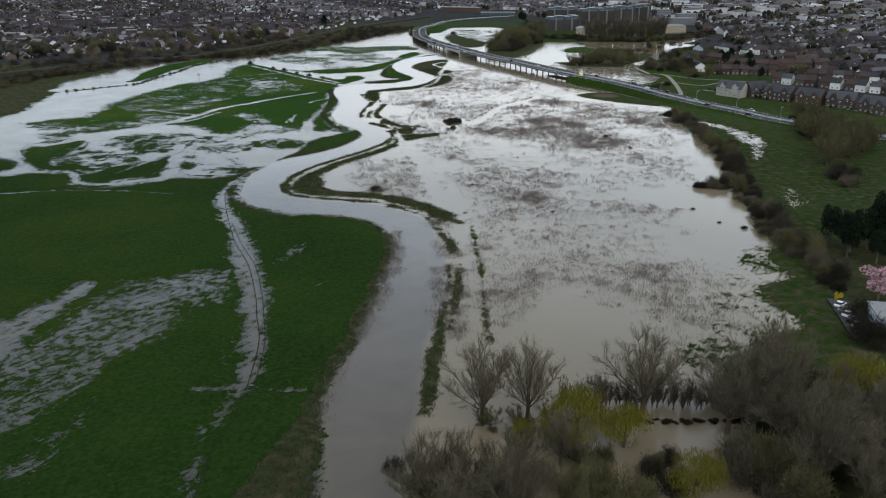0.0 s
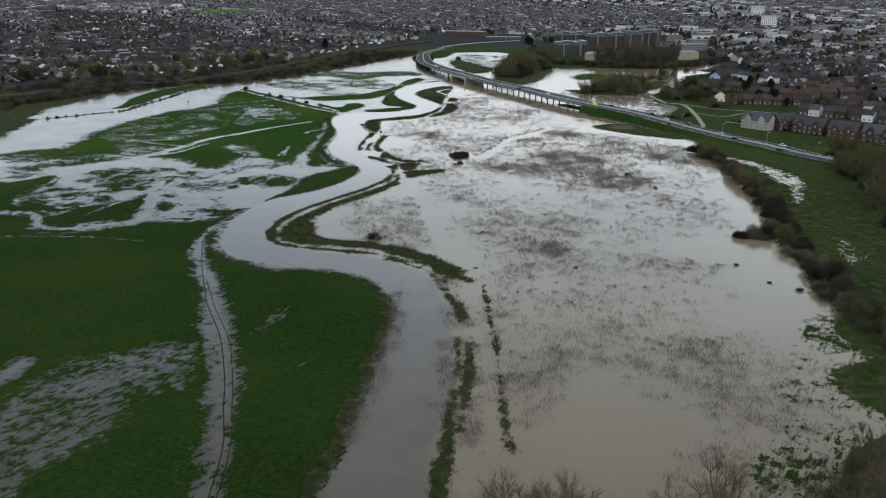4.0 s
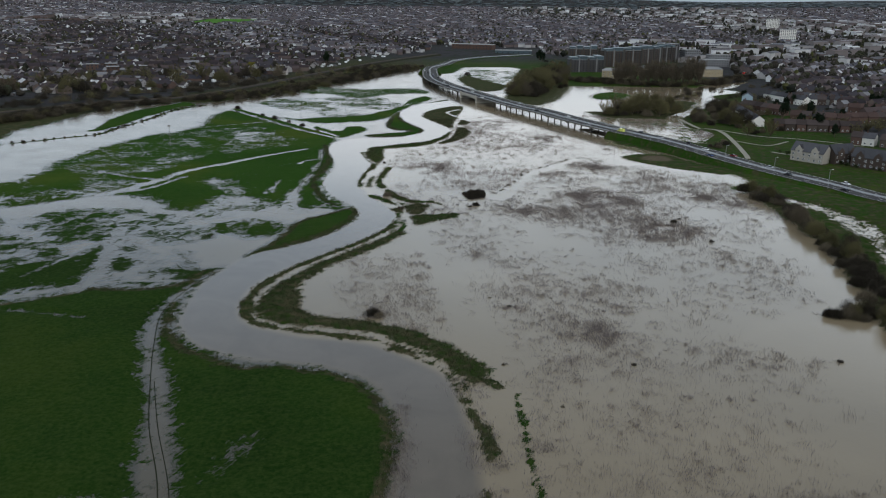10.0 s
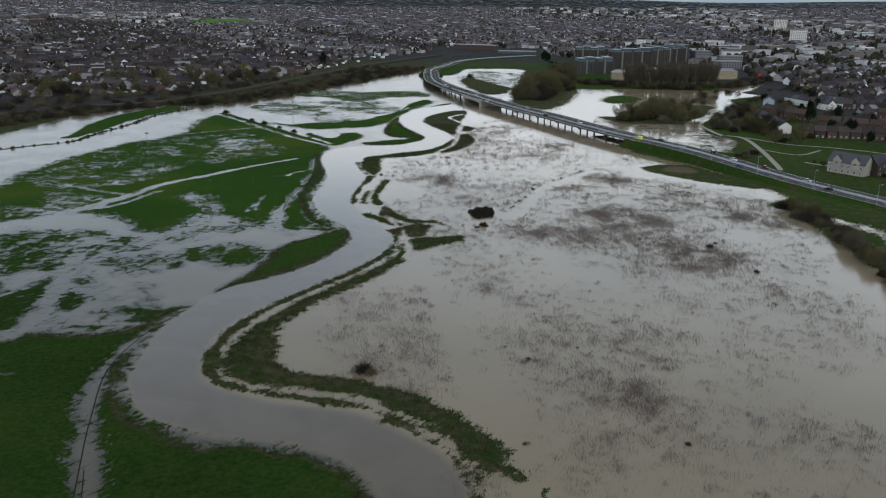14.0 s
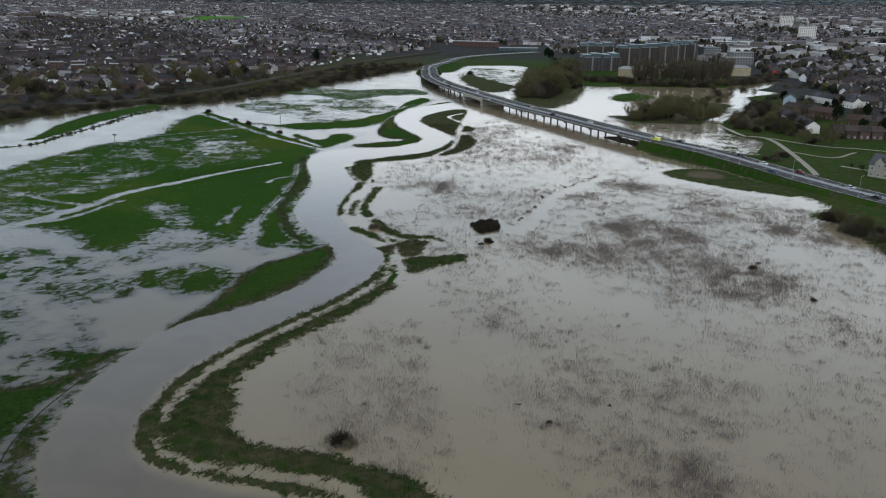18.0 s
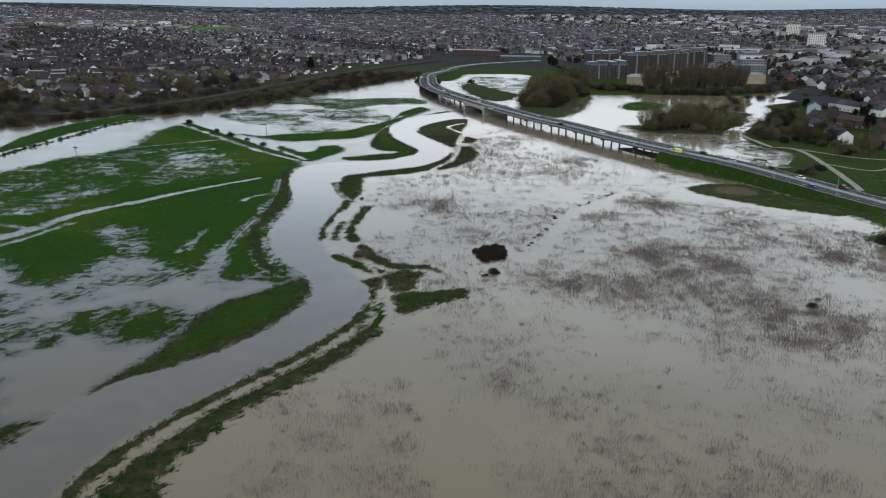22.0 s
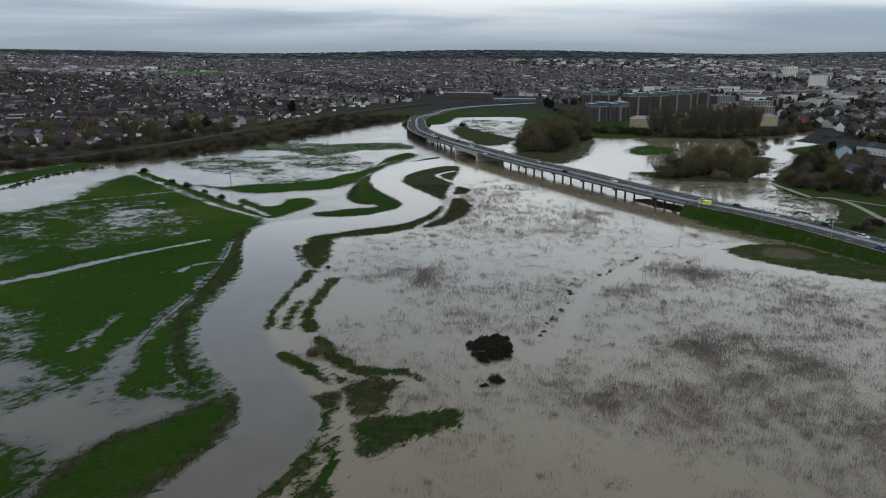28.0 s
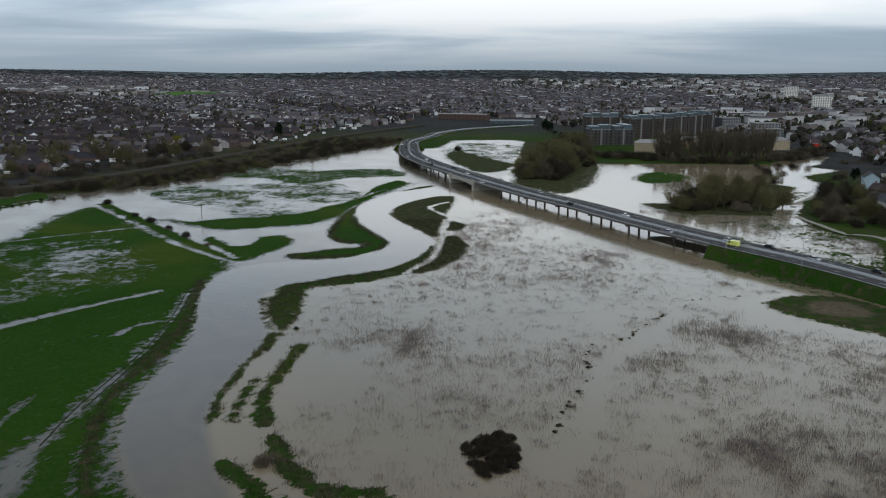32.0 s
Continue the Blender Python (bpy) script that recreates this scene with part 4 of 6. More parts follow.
railway = tagged(along_rail("railway", [(-12, -3.6), (-5.2, -0.4), (5.2, -0.4), (12, -3.6)], BANKSIDE), "twin-track railway on a low grassy bank beside scrub", "railway", kind="structure")
along_rail("ballast", [(-5.0, -0.41), (-4.2, 0.0), (4.2, 0.0), (5.0, -0.41)], BALLAST, railway, "pale grey ballast bed")
for off in (-2.5, -1.07, 1.07, 2.5):
    along_rail("rail", [(off - 0.05, 0.0), (off - 0.05, 0.16), (off + 0.05, 0.16), (off + 0.05, 0.0)], BARK, railway, "rusty steel rail")

# ---- trees, bushes and stalks ----
def tube(vs, fs, a, b, ra, rb, sides=5):
    d = (b - a).normalized()
    u = d.orthogonal().normalized()
    w = d.cross(u)
    k = len(vs)
    for c, r in ((a, ra), (b, rb)):
        for i in range(sides):
            q = 2 * math.pi * i / sides
            vs.append(tuple(c + (u * math.cos(q) + w * math.sin(q)) * r))
    for i in range(sides):
        j = (i + 1) % sides
        fs.append((k + i, k + j, k + sides + j, k + sides + i))


def ribbon(vs, fs, a, b, width, rng):
    side = (b - a).cross(Vector((rng.uniform(-1, 1), rng.uniform(-1, 1), rng.uniform(-1, 1)))).normalized() * width / 2
    k = len(vs)
    vs.extend((tuple(a - side), tuple(a + side), tuple(b)))
    fs.append((k, k + 1, k + 2))


def rand_dir(rng, up=0.0):
    z = rng.uniform(-1, 1)
    q, r = rng.uniform(0, 2 * math.pi), math.sqrt(1 - z * z)
    return Vector((r * math.cos(q), r * math.sin(q), z + up)).normalized()


def grow(rng, height, spread, stems, twigs, twig_len, twig_w, low=0.12):
    """A short bole, many limbs that fan up from it, side branches along each and a haze of twigs."""
    lv, lf, tv, tf = [], [], [], []
    foot, crotch = Vector((0, 0, -0.5)), Vector((rng.uniform(-0.2, 0.2), rng.uniform(-0.2, 0.2), height * low))
    tube(lv, lf, foot, crotch, height * 0.026, height * 0.021, 7)

    def limb(p, d, length, r, steps, lift):
        out_pts = [p]
        for i in range(steps):
            d = (d + rand_dir(rng) * 0.13 + Vector((0, 0, lift))).normalized()
            e = out_pts[-1] + d * length / steps
            tube(lv, lf, out_pts[-1], e, r * (1 - 0.8 * i / steps), r * (1 - 0.8 * (i + 1) / steps), 5 if r > 0.08 else 3)
            out_pts.append(e)
        return out_pts, d

    for i in range(stems):
        q = 2 * math.pi * (i + rng.uniform(-0.3, 0.3)) / stems
        tilt = spread * rng.uniform(0.25, 1.0) if i else 0.05
        d = Vector((math.cos(q) * math.sin(tilt), math.sin(q) * math.sin(tilt), math.cos(tilt)))
        length = height * (0.86 - low) * rng.uniform(0.82, 1.05) * (1 - 0.12 * tilt)
        line, end = limb(crotch - Vector((0, 0, height * low * rng.uniform(0, 0.3))), d, length, height * 0.0075, 6, 0.05)
        for k in range(13):
            f = rng.uniform(0.12, 1.0) * (len(line) - 1.001)
            p = line[int(f)].lerp(line[int(f) + 1], f % 1)
            along = (line[int(f) + 1] - line[int(f)]).normalized()
            sd = (along + rand_dir(rng) * 0.75 + Vector((0, 0, 0.1))).normalized()
            sl = height * rng.uniform(0.12, 0.22) * (1.15 - 0.5 * f / len(line))
            side, sdir = limb(p, sd, sl, height * 0.003, 3, 0.06)
            for _ in range(twigs):
                g = rng.uniform(0.15, 1.0) * (len(side) - 1.001)
                a = side[int(g)].lerp(side[int(g) + 1], g % 1)
                td = (sdir + rand_dir(rng) * 0.8 + Vector((0, 0, 0.25))).normalized()
                b = a + td * twig_len * rng.uniform(0.6, 1.3)
                ribbon(tv, tf, a, b, twig_w, rng)
                for _ in range(2):
                    c = a.lerp(b, rng.uniform(0.3, 0.9))
                    ribbon(tv, tf, c, c + (td + rand_dir(rng) * 0.9).normalized() * twig_len * rng.uniform(0.3, 0.6), twig_w * 0.75, rng)
    k = height / max(v[2] for v in tv)
    return [(x * k, y * k, z * k) for x, y, z in lv], lf, [(x * k, y * k, z * k) for x, y, z in tv], tf


def brush(rng, radii, lumps, twigs, length, width):
    """A bush or thicket: fans of thin stems and twigs from several feet, with an uneven dome for outline."""
    vs, fs = [], []
    feet = [(rng.uniform(-0.55, 0.55), rng.uniform(-0.55, 0.55), rng.uniform(0.55, 1.0)) for _ in range(lumps)]
    for _ in range(twigs):
        fx, fy, fz = rng.choice(feet)
        d = rand_dir(rng, 0.55)
        r = rng.uniform(0.25, 1.0) ** 0.6
        p = Vector((radii[0] * (fx + d.x * 0.5 * r), radii[1] * (fy + d.y * 0.5 * r), max(0.0, radii[2] * fz * (0.25 + 0.75 * max(d.z, 0) * r * 1.1))))
        e = p + (Vector((d.x, d.y, abs(d.z) + 0.5)) + rand_dir(rng) * 0.7).normalized() * length * rng.uniform(0.5, 1.3)
        ribbon(vs, fs, p, e, width * rng.uniform(0.7, 1.5), rng)
    return vs, fs


def clumps(rng, radii, centre_z, lumps, leaves, size, droop=0.0, inner=0.55):
    """A crown of many small leaf pieces spread over uneven lumps, with gaps between them."""
    vs, fs = [], []
    spots = []
    for _ in range(lumps):
        d = rand_dir(rng, 0.25)
        f = rng.uniform(0.35, 0.75)
        spots.append((Vector((d.x * radii[0] * f, d.y * radii[1] * f, centre_z + d.z * radii[2] * f)), rng.uniform(0.28, 0.5)))
    for _ in range(leaves):
        c, s = rng.choice(spots)
        d = rand_dir(rng, 0.15)
        p = c + Vector((d.x * radii[0], d.y * radii[1], d.z * radii[2])) * s * rng.uniform(inner, 1.0)
        a = rand_dir(rng)
        if droop:
            a = (Vector((d.x, d.y, 0)) * 0.35 + Vector((0, 0, -1))).normalized()
        b = a.cross(rand_dir(rng)).normalized()
        la, lb = size * rng.uniform(0.6, 1.3) * (1 + 2.2 * droop), size * rng.uniform(0.3, 0.7) * (1 - 0.5 * droop)
        k = len(vs)
        vs.extend((tuple(p - b * lb), tuple(p + a * la * 0.5 - b * lb * 0.2), tuple(p + a * la + b * lb * 0.3), tuple(p + b * lb)))
        fs.append((k, k + 1, k + 2, k + 3))
    low = min(v[2] for v in vs)
    return [(x, y, max(z, 0.02 * (z - low))) for x, y, z in vs], fs


def plant(kind, label, category, trunk=None, crown=None, mats=(None, None), group=""):
    ob = empty(kind, pose(0, 0, -500), label, category, group)
    if trunk:
        mesh_object("trunk", trunk[0], trunk[1], (mats[0],), parent=ob)
    if crown:
        mesh_object("crown", crown[0], crown[1], (mats[1],), parent=ob)
    return ob


def make_bare(kind, label, seed, height, spread, stems, twigs, twig_len, twig_w, mat, group, low=0.12):
    lv, lf, tv, tf = grow(random.Random(seed), height, spread, stems, twigs, twig_len, twig_w, low)
    return plant(kind, label, "tree", (lv, lf), (tv, tf), (BARK, mat), group)


def make_leafy(kind, label, category, seed, radii, centre_z, lumps, leaves, size, mat, group, droop=0.0, stem=True):
    rng = random.Random(seed)
    cv = clumps(rng, radii, centre_z, lumps, leaves, size, droop)
    lv, lf = [], []
    if stem:
        tube(lv, lf, Vector((0, 0, -0.5)), Vector((0.1, 0, centre_z * 0.7)), radii[2] * 0.07, radii[2] * 0.05, 6)
        for _ in range(6):
            d = rand_dir(rng, 0.6)
            tube(lv, lf, Vector((0.1, 0, centre_z * rng.uniform(0.35, 0.7))), Vector((d.x * radii[0] * 0.6, d.y * radii[1] * 0.6, centre_z + d.z * radii[2] * 0.5)), radii[2] * 0.035, radii[2] * 0.012, 4)
    return plant(kind, label, category, (lv, lf) if stem else None, cv, (BARK, mat), group)


KINDS = {}
def make_brush(kind, label, category, seed, radii, lumps, twigs, length, width, mat, group, bole=False):
    rng = random.Random(seed)
    lv, lf = [], []
    for _ in range(7 if bole else 0):
        d = rand_dir(rng, 0.9)
        end = Vector((d.x * radii[0] * 0.6, d.y * radii[1] * 0.6, radii[2] * rng.uniform(0.6, 0.95)))
        if not lv:
            tube(lv, lf, Vector((0, 0, -0.4)), end, 0.16, 0.03, 5)
        else:
            # every further stem springs from the same stool
            k = len(lv)
            lv.extend((end.x + 0.03 * math.cos(q), end.y + 0.03 * math.sin(q), end.z) for q in (0.0, 1.257, 2.513, 3.770, 5.027))
            lf.extend((i, (i + 1) % 5, k + (i + 1) % 5, k + i) for i in range(5))
    return plant(kind, label, category, (lv, lf) if bole else None, brush(rng, radii, lumps, twigs, length, width), (BARK, mat), group)


KINDS["bare"] = [make_bare("bare_tree", "leafless spreading tree with fine grey-brown twigs by the water", 11 + i, 20, 0.95, 16, 24, 1.6, 0.045, HAZE, "bare trees", 0.20) for i in range(3)]
KINDS["budding"] = [make_bare("budding_tree", "leafless tree with faint olive spring buds", 31 + i, 12, 1.0, 13, 14, 1.1, 0.06, TWIGGREEN, "bare trees", 0.08) for i in range(3)]
KINDS["poplar"] = [make_bare("poplar_tree", "narrow upright leafless poplar standing in a row", 51 + i, 20, 0.30, 8, 9, 1.5, 0.11, TWIG, "poplar row", 0.08) for i in range(2)]
KINDS["scrub"] = [make_brush("scrub_bush", "tangled brown leafless scrub bush", "bush", 71 + i, (3.4, 3.2, 3.4), 12, 2600, 0.8, 0.08, m, "scrub") for i, m in enumerate((TWIG, SCRUB, SCRUB))]
KINDS["bramble"] = [make_brush("bramble_clump", "dense dark bramble clump in flood water", "bush", 76 + i, (2.8, 2.6, 2.2), 9, 3600, 0.55, 0.09, SCRUB, "brambles") for i in range(2)]
KINDS["thicket"] = [make_brush("thicket_tree", "dense leafless thicket tree with many stems", "tree", 81 + i, (4.6, 4.4, 8.0), 14, 4200, 0.95, 0.085, m, "thicket trees", True) for i, m in enumerate((TWIG, SCRUB, TWIGGREEN))]
KINDS["willow"] = [make_leafy("willow_tree", "weeping willow with yellow-green spring leaves", "tree", 91 + i, (5.8, 5.6, 4.6), 5.0, 24, 7500, 0.19, WILLOW, "willows", droop=1.0) for i in range(2)]
KINDS["olive"] = [make_brush("olive_willow", "rounded willow thicket in dull olive bud", "tree", 101 + i, (5.2, 5.0, 9.5), 15, 4600, 1.0, 0.09, TWIGGREEN, "olive willows", True) for i in range(2)]
KINDS["evergreen"] = [make_leafy("evergreen_tree", "tall dark evergreen tree with a dense crown", "tree", 111 + i, (4.4, 4.4, 7.5), 7.8, 22, 4200, 0.62, EVERGREEN, "evergreens") for i in range(2)]
KINDS["blossom"] = [make_leafy("blossom_tree", "cherry tree covered in pale pink blossom", "tree", 121, (4.5, 4.5, 3.6), 4.4, 14, 1500, 0.4, BLOSSOM, "")]
KINDS["gorse"] = [make_leafy("yellow_bush", "bright yellow flowering bush beside the car park", "bush", 131, (1.6, 1.6, 1.3), 1.2, 8, 420, 0.26, varied("yellow_flowers", (0.50, 0.36, 0.02), 0.1, 2.0, 0.8), "", stem=False)]
KINDS["hedge"] = [make_leafy("hedge_bush", "dark green hedge bush", "bush", 141 + i, (2.2, 2.0, 1.7), 1.4, 8, 380, 0.36, IVY, "hedge bushes", stem=False) for i in range(2)]
planted_first = set()
tree_rng = random.Random(5)


def ground_level(x, y):
    if X0 < x < X1 and Y0 < y < Y1:
        i, j = int(np.argmin(np.abs(gx - x))), int(np.argmin(np.abs(gy - y)))
        return max(float(level[j * len(gx) + i]), -0.3) + float(hill(x, y))
    return 0.6 + float(hill(x, y))


def put(kind, x, y, size=1.0, z=None, stretch=1.0):
    base = tree_rng.choice(KINDS[kind])
    s = size * tree_rng.uniform(0.88, 1.12)
    m = pose(x, y, ground_level(x, y) - 0.15 if z is None else z, 0, 0, tree_rng.uniform(0, 360)) @ Matrix.Diagonal((s, s, s * stretch * tree_rng.uniform(0.92, 1.08), 1))
    if base not in planted_first:
        planted_first.add(base)
        base.matrix_basis = m
        return base
    keep_scale = base.matrix_basis.copy()
    base.matrix_basis = Matrix()
    made = copy_thing(base, m)
    base.matrix_basis = keep_scale
    return made


def strew(kinds, text, count, size=(0.8, 1.2), half=None, away=2.0):
    """Plants a mixed stand: inside an outline, or along a line of the given half width."""
    p = curve(text, half is None, 6.0)
    done, tries = [], 0
    while len(done) < count and tries < count * 60:
        tries += 1
        if half is None:
            x, y = tree_rng.uniform(p[:, 0].min(), p[:, 0].max()), tree_rng.uniform(p[:, 1].min(), p[:, 1].max())
            if area_depth(np.array([x]), np.array([y]), p)[0] < 0:
                continue
        else:
            i = tree_rng.randrange(len(p))
            x, y = p[i, 0] + tree_rng.uniform(-half, half), p[i, 1] + tree_rng.uniform(-half, half)
        if any((x - a) ** 2 + (y - b) ** 2 < away * away for a, b in done):
            continue
        done.append((x, y))
        put(tree_rng.choice(kinds), x, y, tree_rng.uniform(*size))


# the wet wood below the flight's start
for x, y, s in ((7, 157, 1.15), (17, 158, 1.0), (43, 161, 1.1)):
    put("bare", x, y, s)
for x, y, s in ((27, 151, 1.2), (21, 147, 1.0), (24, 143, 0.9), (36, 147, 1.15), (46, 131, 1.05), (15, 150, 0.6)):
    put("willow", x, y, s)
put("willow", 91, 165, 1.45)
strew(["bare", "budding", "budding"], "-9,112 8,110 12,126 2,136 -8,132", 9, (0.75, 1.05), away=3.5)
strew(["bare", "olive", "budding"], "18,104 44,104 42,122 30,131 20,128", 12, (0.75, 1.0), away=4)
strew(["olive", "budding", "bare"], "12,128 30,132 34,140 14,142", 9, (0.55, 0.75), away=3.2)
strew(["olive", "thicket", "budding"], "-6,92 52,92 52,106 -6,106", 16, (0.9, 1.2), away=5)
strew(["thicket", "olive"], "36,128 42,132 40,137", 3, (0.5, 0.7), half=1.5, away=2)
strew(["thicket", "olive", "scrub", "thicket", "budding", "bare"], "50,104 104,104 112,150 84,160 84,182 92,196 80,190 66,172 58,150 54,128", 78, (0.85, 1.25), away=3.2)
strew(["bare"], "62,125 80,150 84,176 96,150", 7, (0.6, 0.8), away=5)
strew(["scrub", "thicket"], "106,188 116,188 114,212 122,238 130,262 122,270 114,240", 18, (0.8, 1.2), away=3.2)
for x, y in curve("25,162 40,163 52,163 66,161", step=0.9):
    put("poplar", x + tree_rng.uniform(-0.5, 0.5), y + tree_rng.uniform(-1.6, 1.6), tree_rng.uniform(0.25, 0.42))
for x, y in curve("30,158 40,157 52,157 68,156", step=1.3):
    put("bramble", x + tree_rng.uniform(-0.6, 0.6), y + tree_rng.uniform(-0.8, 0.8), tree_rng.uniform(0.25, 0.5))
strew(["scrub", "budding"], "8,154 16,155 22,157", 8, (0.4, 0.6), half=1.5, away=1.5)
strew(["evergreen"], "126,252 152,246 168,270 160,290 136,280", 13, (0.85, 1.1), away=6)
put("blossom", 125, 222, 1.55)
for x, y, s in ((27, 128, 1.0), (33, 125, 1.05), (22, 121, 0.95)):
    put("olive", x, y, s)
for x, y, s in ((2, 130, 0.8), (-4, 126, 0.85), (9, 124, 0.8)):
    put("bare", x, y, s)
for x, y, s in ((40, 138, 0.65), (44, 141, 0.6), (7, 133, 0.6)):
    put("thicket", x, y, s)
put("gorse", 114, 223, 1.0)
put("scrub", -11, 139, 0.75)
# hedgerow along the right rim, and the scrub beyond it
strew(["scrub", "thicket", "scrub"], "142,523 146,490 145,457 144,430 137,390 128,350 124,322 121,296 119,262", 75, (0.85, 1.2), half=4.5, away=2.6)
strew(["scrub", "thicket", "budding"], "206,512 222,480 224,430 200,400 178,352 168,345 196,440", 44, (1.1, 1.6), away=4.5)
strew(["scrub"], "111,352 117,351 121,352", 13, (0.65, 0.9), half=1.6, away=1.5)
strew(["thicket"], "116,352 121,353", 6, (0.6, 0.75), half=1.5, away=1.5)
put("scrub", 110, 293, 0.45)
strew(["bramble"], "-4.5,511 -3,514 6,516.5 7,514 6,508 5.5,502 3,499.5 -1,498.5 -2,502", 40, (0.5, 0.75), away=1.1)
for x, y, s in ((-1, 484, 0.5), (2, 486, 0.55), (3, 487, 0.4)):
    put("bramble", x, y, s)
for x, y, s in ((1.5, 487, 0.55), (88, 460, 0.55), (-33, 347, 0.75), (-31, 346, 0.55), (-33, 477, 0.55), (96, 431, 0.4), (-41, 503, 0.7), (-50, 585, 0.3), (92, 466, 0.3), (103, 300, 0.35), (98, 318, 0.3), (41, 314, 0.28), (10, 356, 0.3), (19, 290, 0.25), (4, 364, 0.22), (6, 313, 0.3), (24, 364, 0.22)):
    put("scrub", x, y, s)
# what is left of a fence line: small tussocks in a row
fence = np.vstack([curve("108,443 103,409 97,378 93,357 91,330 94,310 96,292 92,277 86,256 84,246", step=2.6)])
for i, (x, y) in enumerate(fence):
    if tree_rng.random() < 0.6:
        put("bramble", x + tree_rng.uniform(-0.4, 0.4), y, tree_rng.uniform(0.10, 0.19))
# lines of stranded debris and drowned hedge
for text, gap, big in (("14,516 16,520 19,529 27,547", 0.9, 0.22), ("28,555 30,567 34,576 39,583", 1.6, 0.24), ("39,573 47,584 58,600", 1.3, 0.22), ("59,609 68,615 76,618 84,621 94,622", 1.4, 0.2), ("50,206 56,207 55,199 54,191 55,187 57,181", 1.3, 0.15), ("81,239 75,238 69,235 66,231 63,219 59,209", 1.4, 0.15), ("3,477 11,473 18,464 24,456 29,451", 2.2, 0.13), ("70,489 76,481 77,467 82,461 89,458", 2.2, 0.13), ("30,390 36,388 45,391", 2.2, 0.13), ("74,491 82,459 99,444", 2.2, 0.13), ("-30,551 -20,539 -12,543", 2.2, 0.13)):
    for x, y in curve(text, step=gap):
        if tree_rng.random() < 0.72:
            put("bramble", x + tree_rng.uniform(-0.6, 0.6), y + tree_rng.uniform(-0.6, 0.6), tree_rng.uniform(0.7, 1.6) * big)
# bushes on the causeway and the far bank
for x, y, s in ((-193, 806, 1.3), (-163, 766, 0.9), (-150, 752, 1.1), (-136, 735, 0.9), (-122, 716, 1.1), (-108, 700, 0.6), (-196, 815, 0.8)):
    put("scrub", x, y, s * 0.75)
strew(["scrub"], "-296,634 -272,657 -255,675 -253,702 -247,742 -243,798 -228,828", 44, (0.22, 0.45), half=1.3, away=2.5)
# the railway belt: bushes past counting, joined
def joined_scrub(name, label, text, count, size, half, bases, seed):
    rng = np.random.RandomState(seed)
    p = curve(text, False, 3.0)
    allv, allf, allm, total, mats = [], [], [], 0, [TWIG, SCRUB, TWIGGREEN]
    for _ in range(count):
        ob = bases[rng.randint(len(bases))].children[-1].data
        v = np.empty(len(ob.vertices) * 3)
        ob.vertices.foreach_get("co", v)
        v = v.reshape(-1, 3)[: 3 * 900]
        q, s0 = rng.uniform(0, 6.28), rng.uniform(*size)
        c = p[rng.randint(len(p))] + rng.uniform(-half, half, 2)
        gap = np.min(np.hypot(*(rail_line - c).T))
        near_side = np.interp(c[1], rail_line[:, 1], rail_line[:, 0]) < c[0]
        if gap < 5.2 + 1.5 * s0:
            continue
        if near_side and gap < 40 and c[1] > 990:
            s0 *= 0.75
        rot = np.array([[math.cos(q), -math.sin(q), 0], [math.sin(q), math.cos(q), 0], [0, 0, rng.uniform(0.8, 1.2)]])
        allv.append(v @ rot.T * s0 + (c[0], c[1], ground_level(*c) - 0.2))
        n = len(v) // 3
        allf.append(np.arange(n * 3).reshape(-1, 3) + total)
        allm.append(np.full(n, rng.choice(3, p=(0.35, 0.5, 0.15))))
        total += len(v)
    ob = sheet(name, np.vstack(allv), np.vstack(allf), TWIG)
    ob.data.materials.append(SCRUB), ob.data.materials.append(TWIGGREEN)
    ob.data.polygons.foreach_set("material_index", np.concatenate(allm).astype(np.int32))
    ob.data.polygons.foreach_set("use_smooth", np.zeros(len(ob.data.polygons), dtype=bool))
    return tagged(ob, label, "bushes", kind="stuff")


joined_scrub("railway_scrub", "dense brown leafless scrub along the railway bank", "-372,640 -345,725 -312,800 -262,862 -226,872 -182,935 -139,1045 -100,1145 -70,1215", 600, (1.0, 1.7), 16.0, KINDS["scrub"], 41)
joined_scrub("bank_thicket", "brown thicket behind the railway bank", "-430,720 -375,815 -318,890 -262,945 -205,1020 -158,1130 -120,1235", 420, (1.2, 2.1), 22.0, KINDS["scrub"] + KINDS["thicket"], 42)
strew(["thicket", "budding", "scrub"], "-460,850 -310,935 -240,1010 -200,1110 -240,1120 -290,1060 -420,980", 60, (1.2, 1.9), away=8)
# behind the viaduct
strew(["olive", "budding", "thicket"], "42,908 60,920 84,985 112,1050 122,1120 100,1150 74,1060 56,980", 60, (1.2, 1.9), away=4.5)
strew(["scrub", "thicket"], "46,906 62,912 92,976 112,1020", 14, (0.9, 1.3), half=5.0, away=4)
strew(["olive", "budding", "scrub"], "112,792 128,788 160,788 178,802 184,840 170,862 146,868 124,830", 60, (0.9, 1.4), away=3.8)
strew(["poplar"], "172,1042 206,1036 250,1044 262,1052", 46, (1.1, 1.4), half=5.0, away=3.5)
strew(["scrub", "thicket", "scrub"], "178,770 186,738 215,730 245,800 240,880 215,850 195,800", 70, (0.9, 1.4), away=3.8)
strew(["thicket", "budding", "scrub", "evergreen"], "232,700 300,660 360,700 380,860 300,920 260,900 250,830 236,760", 60, (0.55, 0.95), away=7)
put("thicket", 284, 811, 1.4), put("olive", 288, 806, 1.2), put("budding", 213, 691, 1.0)
strew(["scrub"], "160,645 168,655 178,668", 7, (0.6, 0.9), half=3.0, away=3)
strew(["scrub", "evergreen"], "112,1350 140,1300", 5, (0.9, 1.2), half=5.0, away=5)
put("evergreen", -185, 1240, 1.25)
put("evergreen", 113, 1357, 1.2)
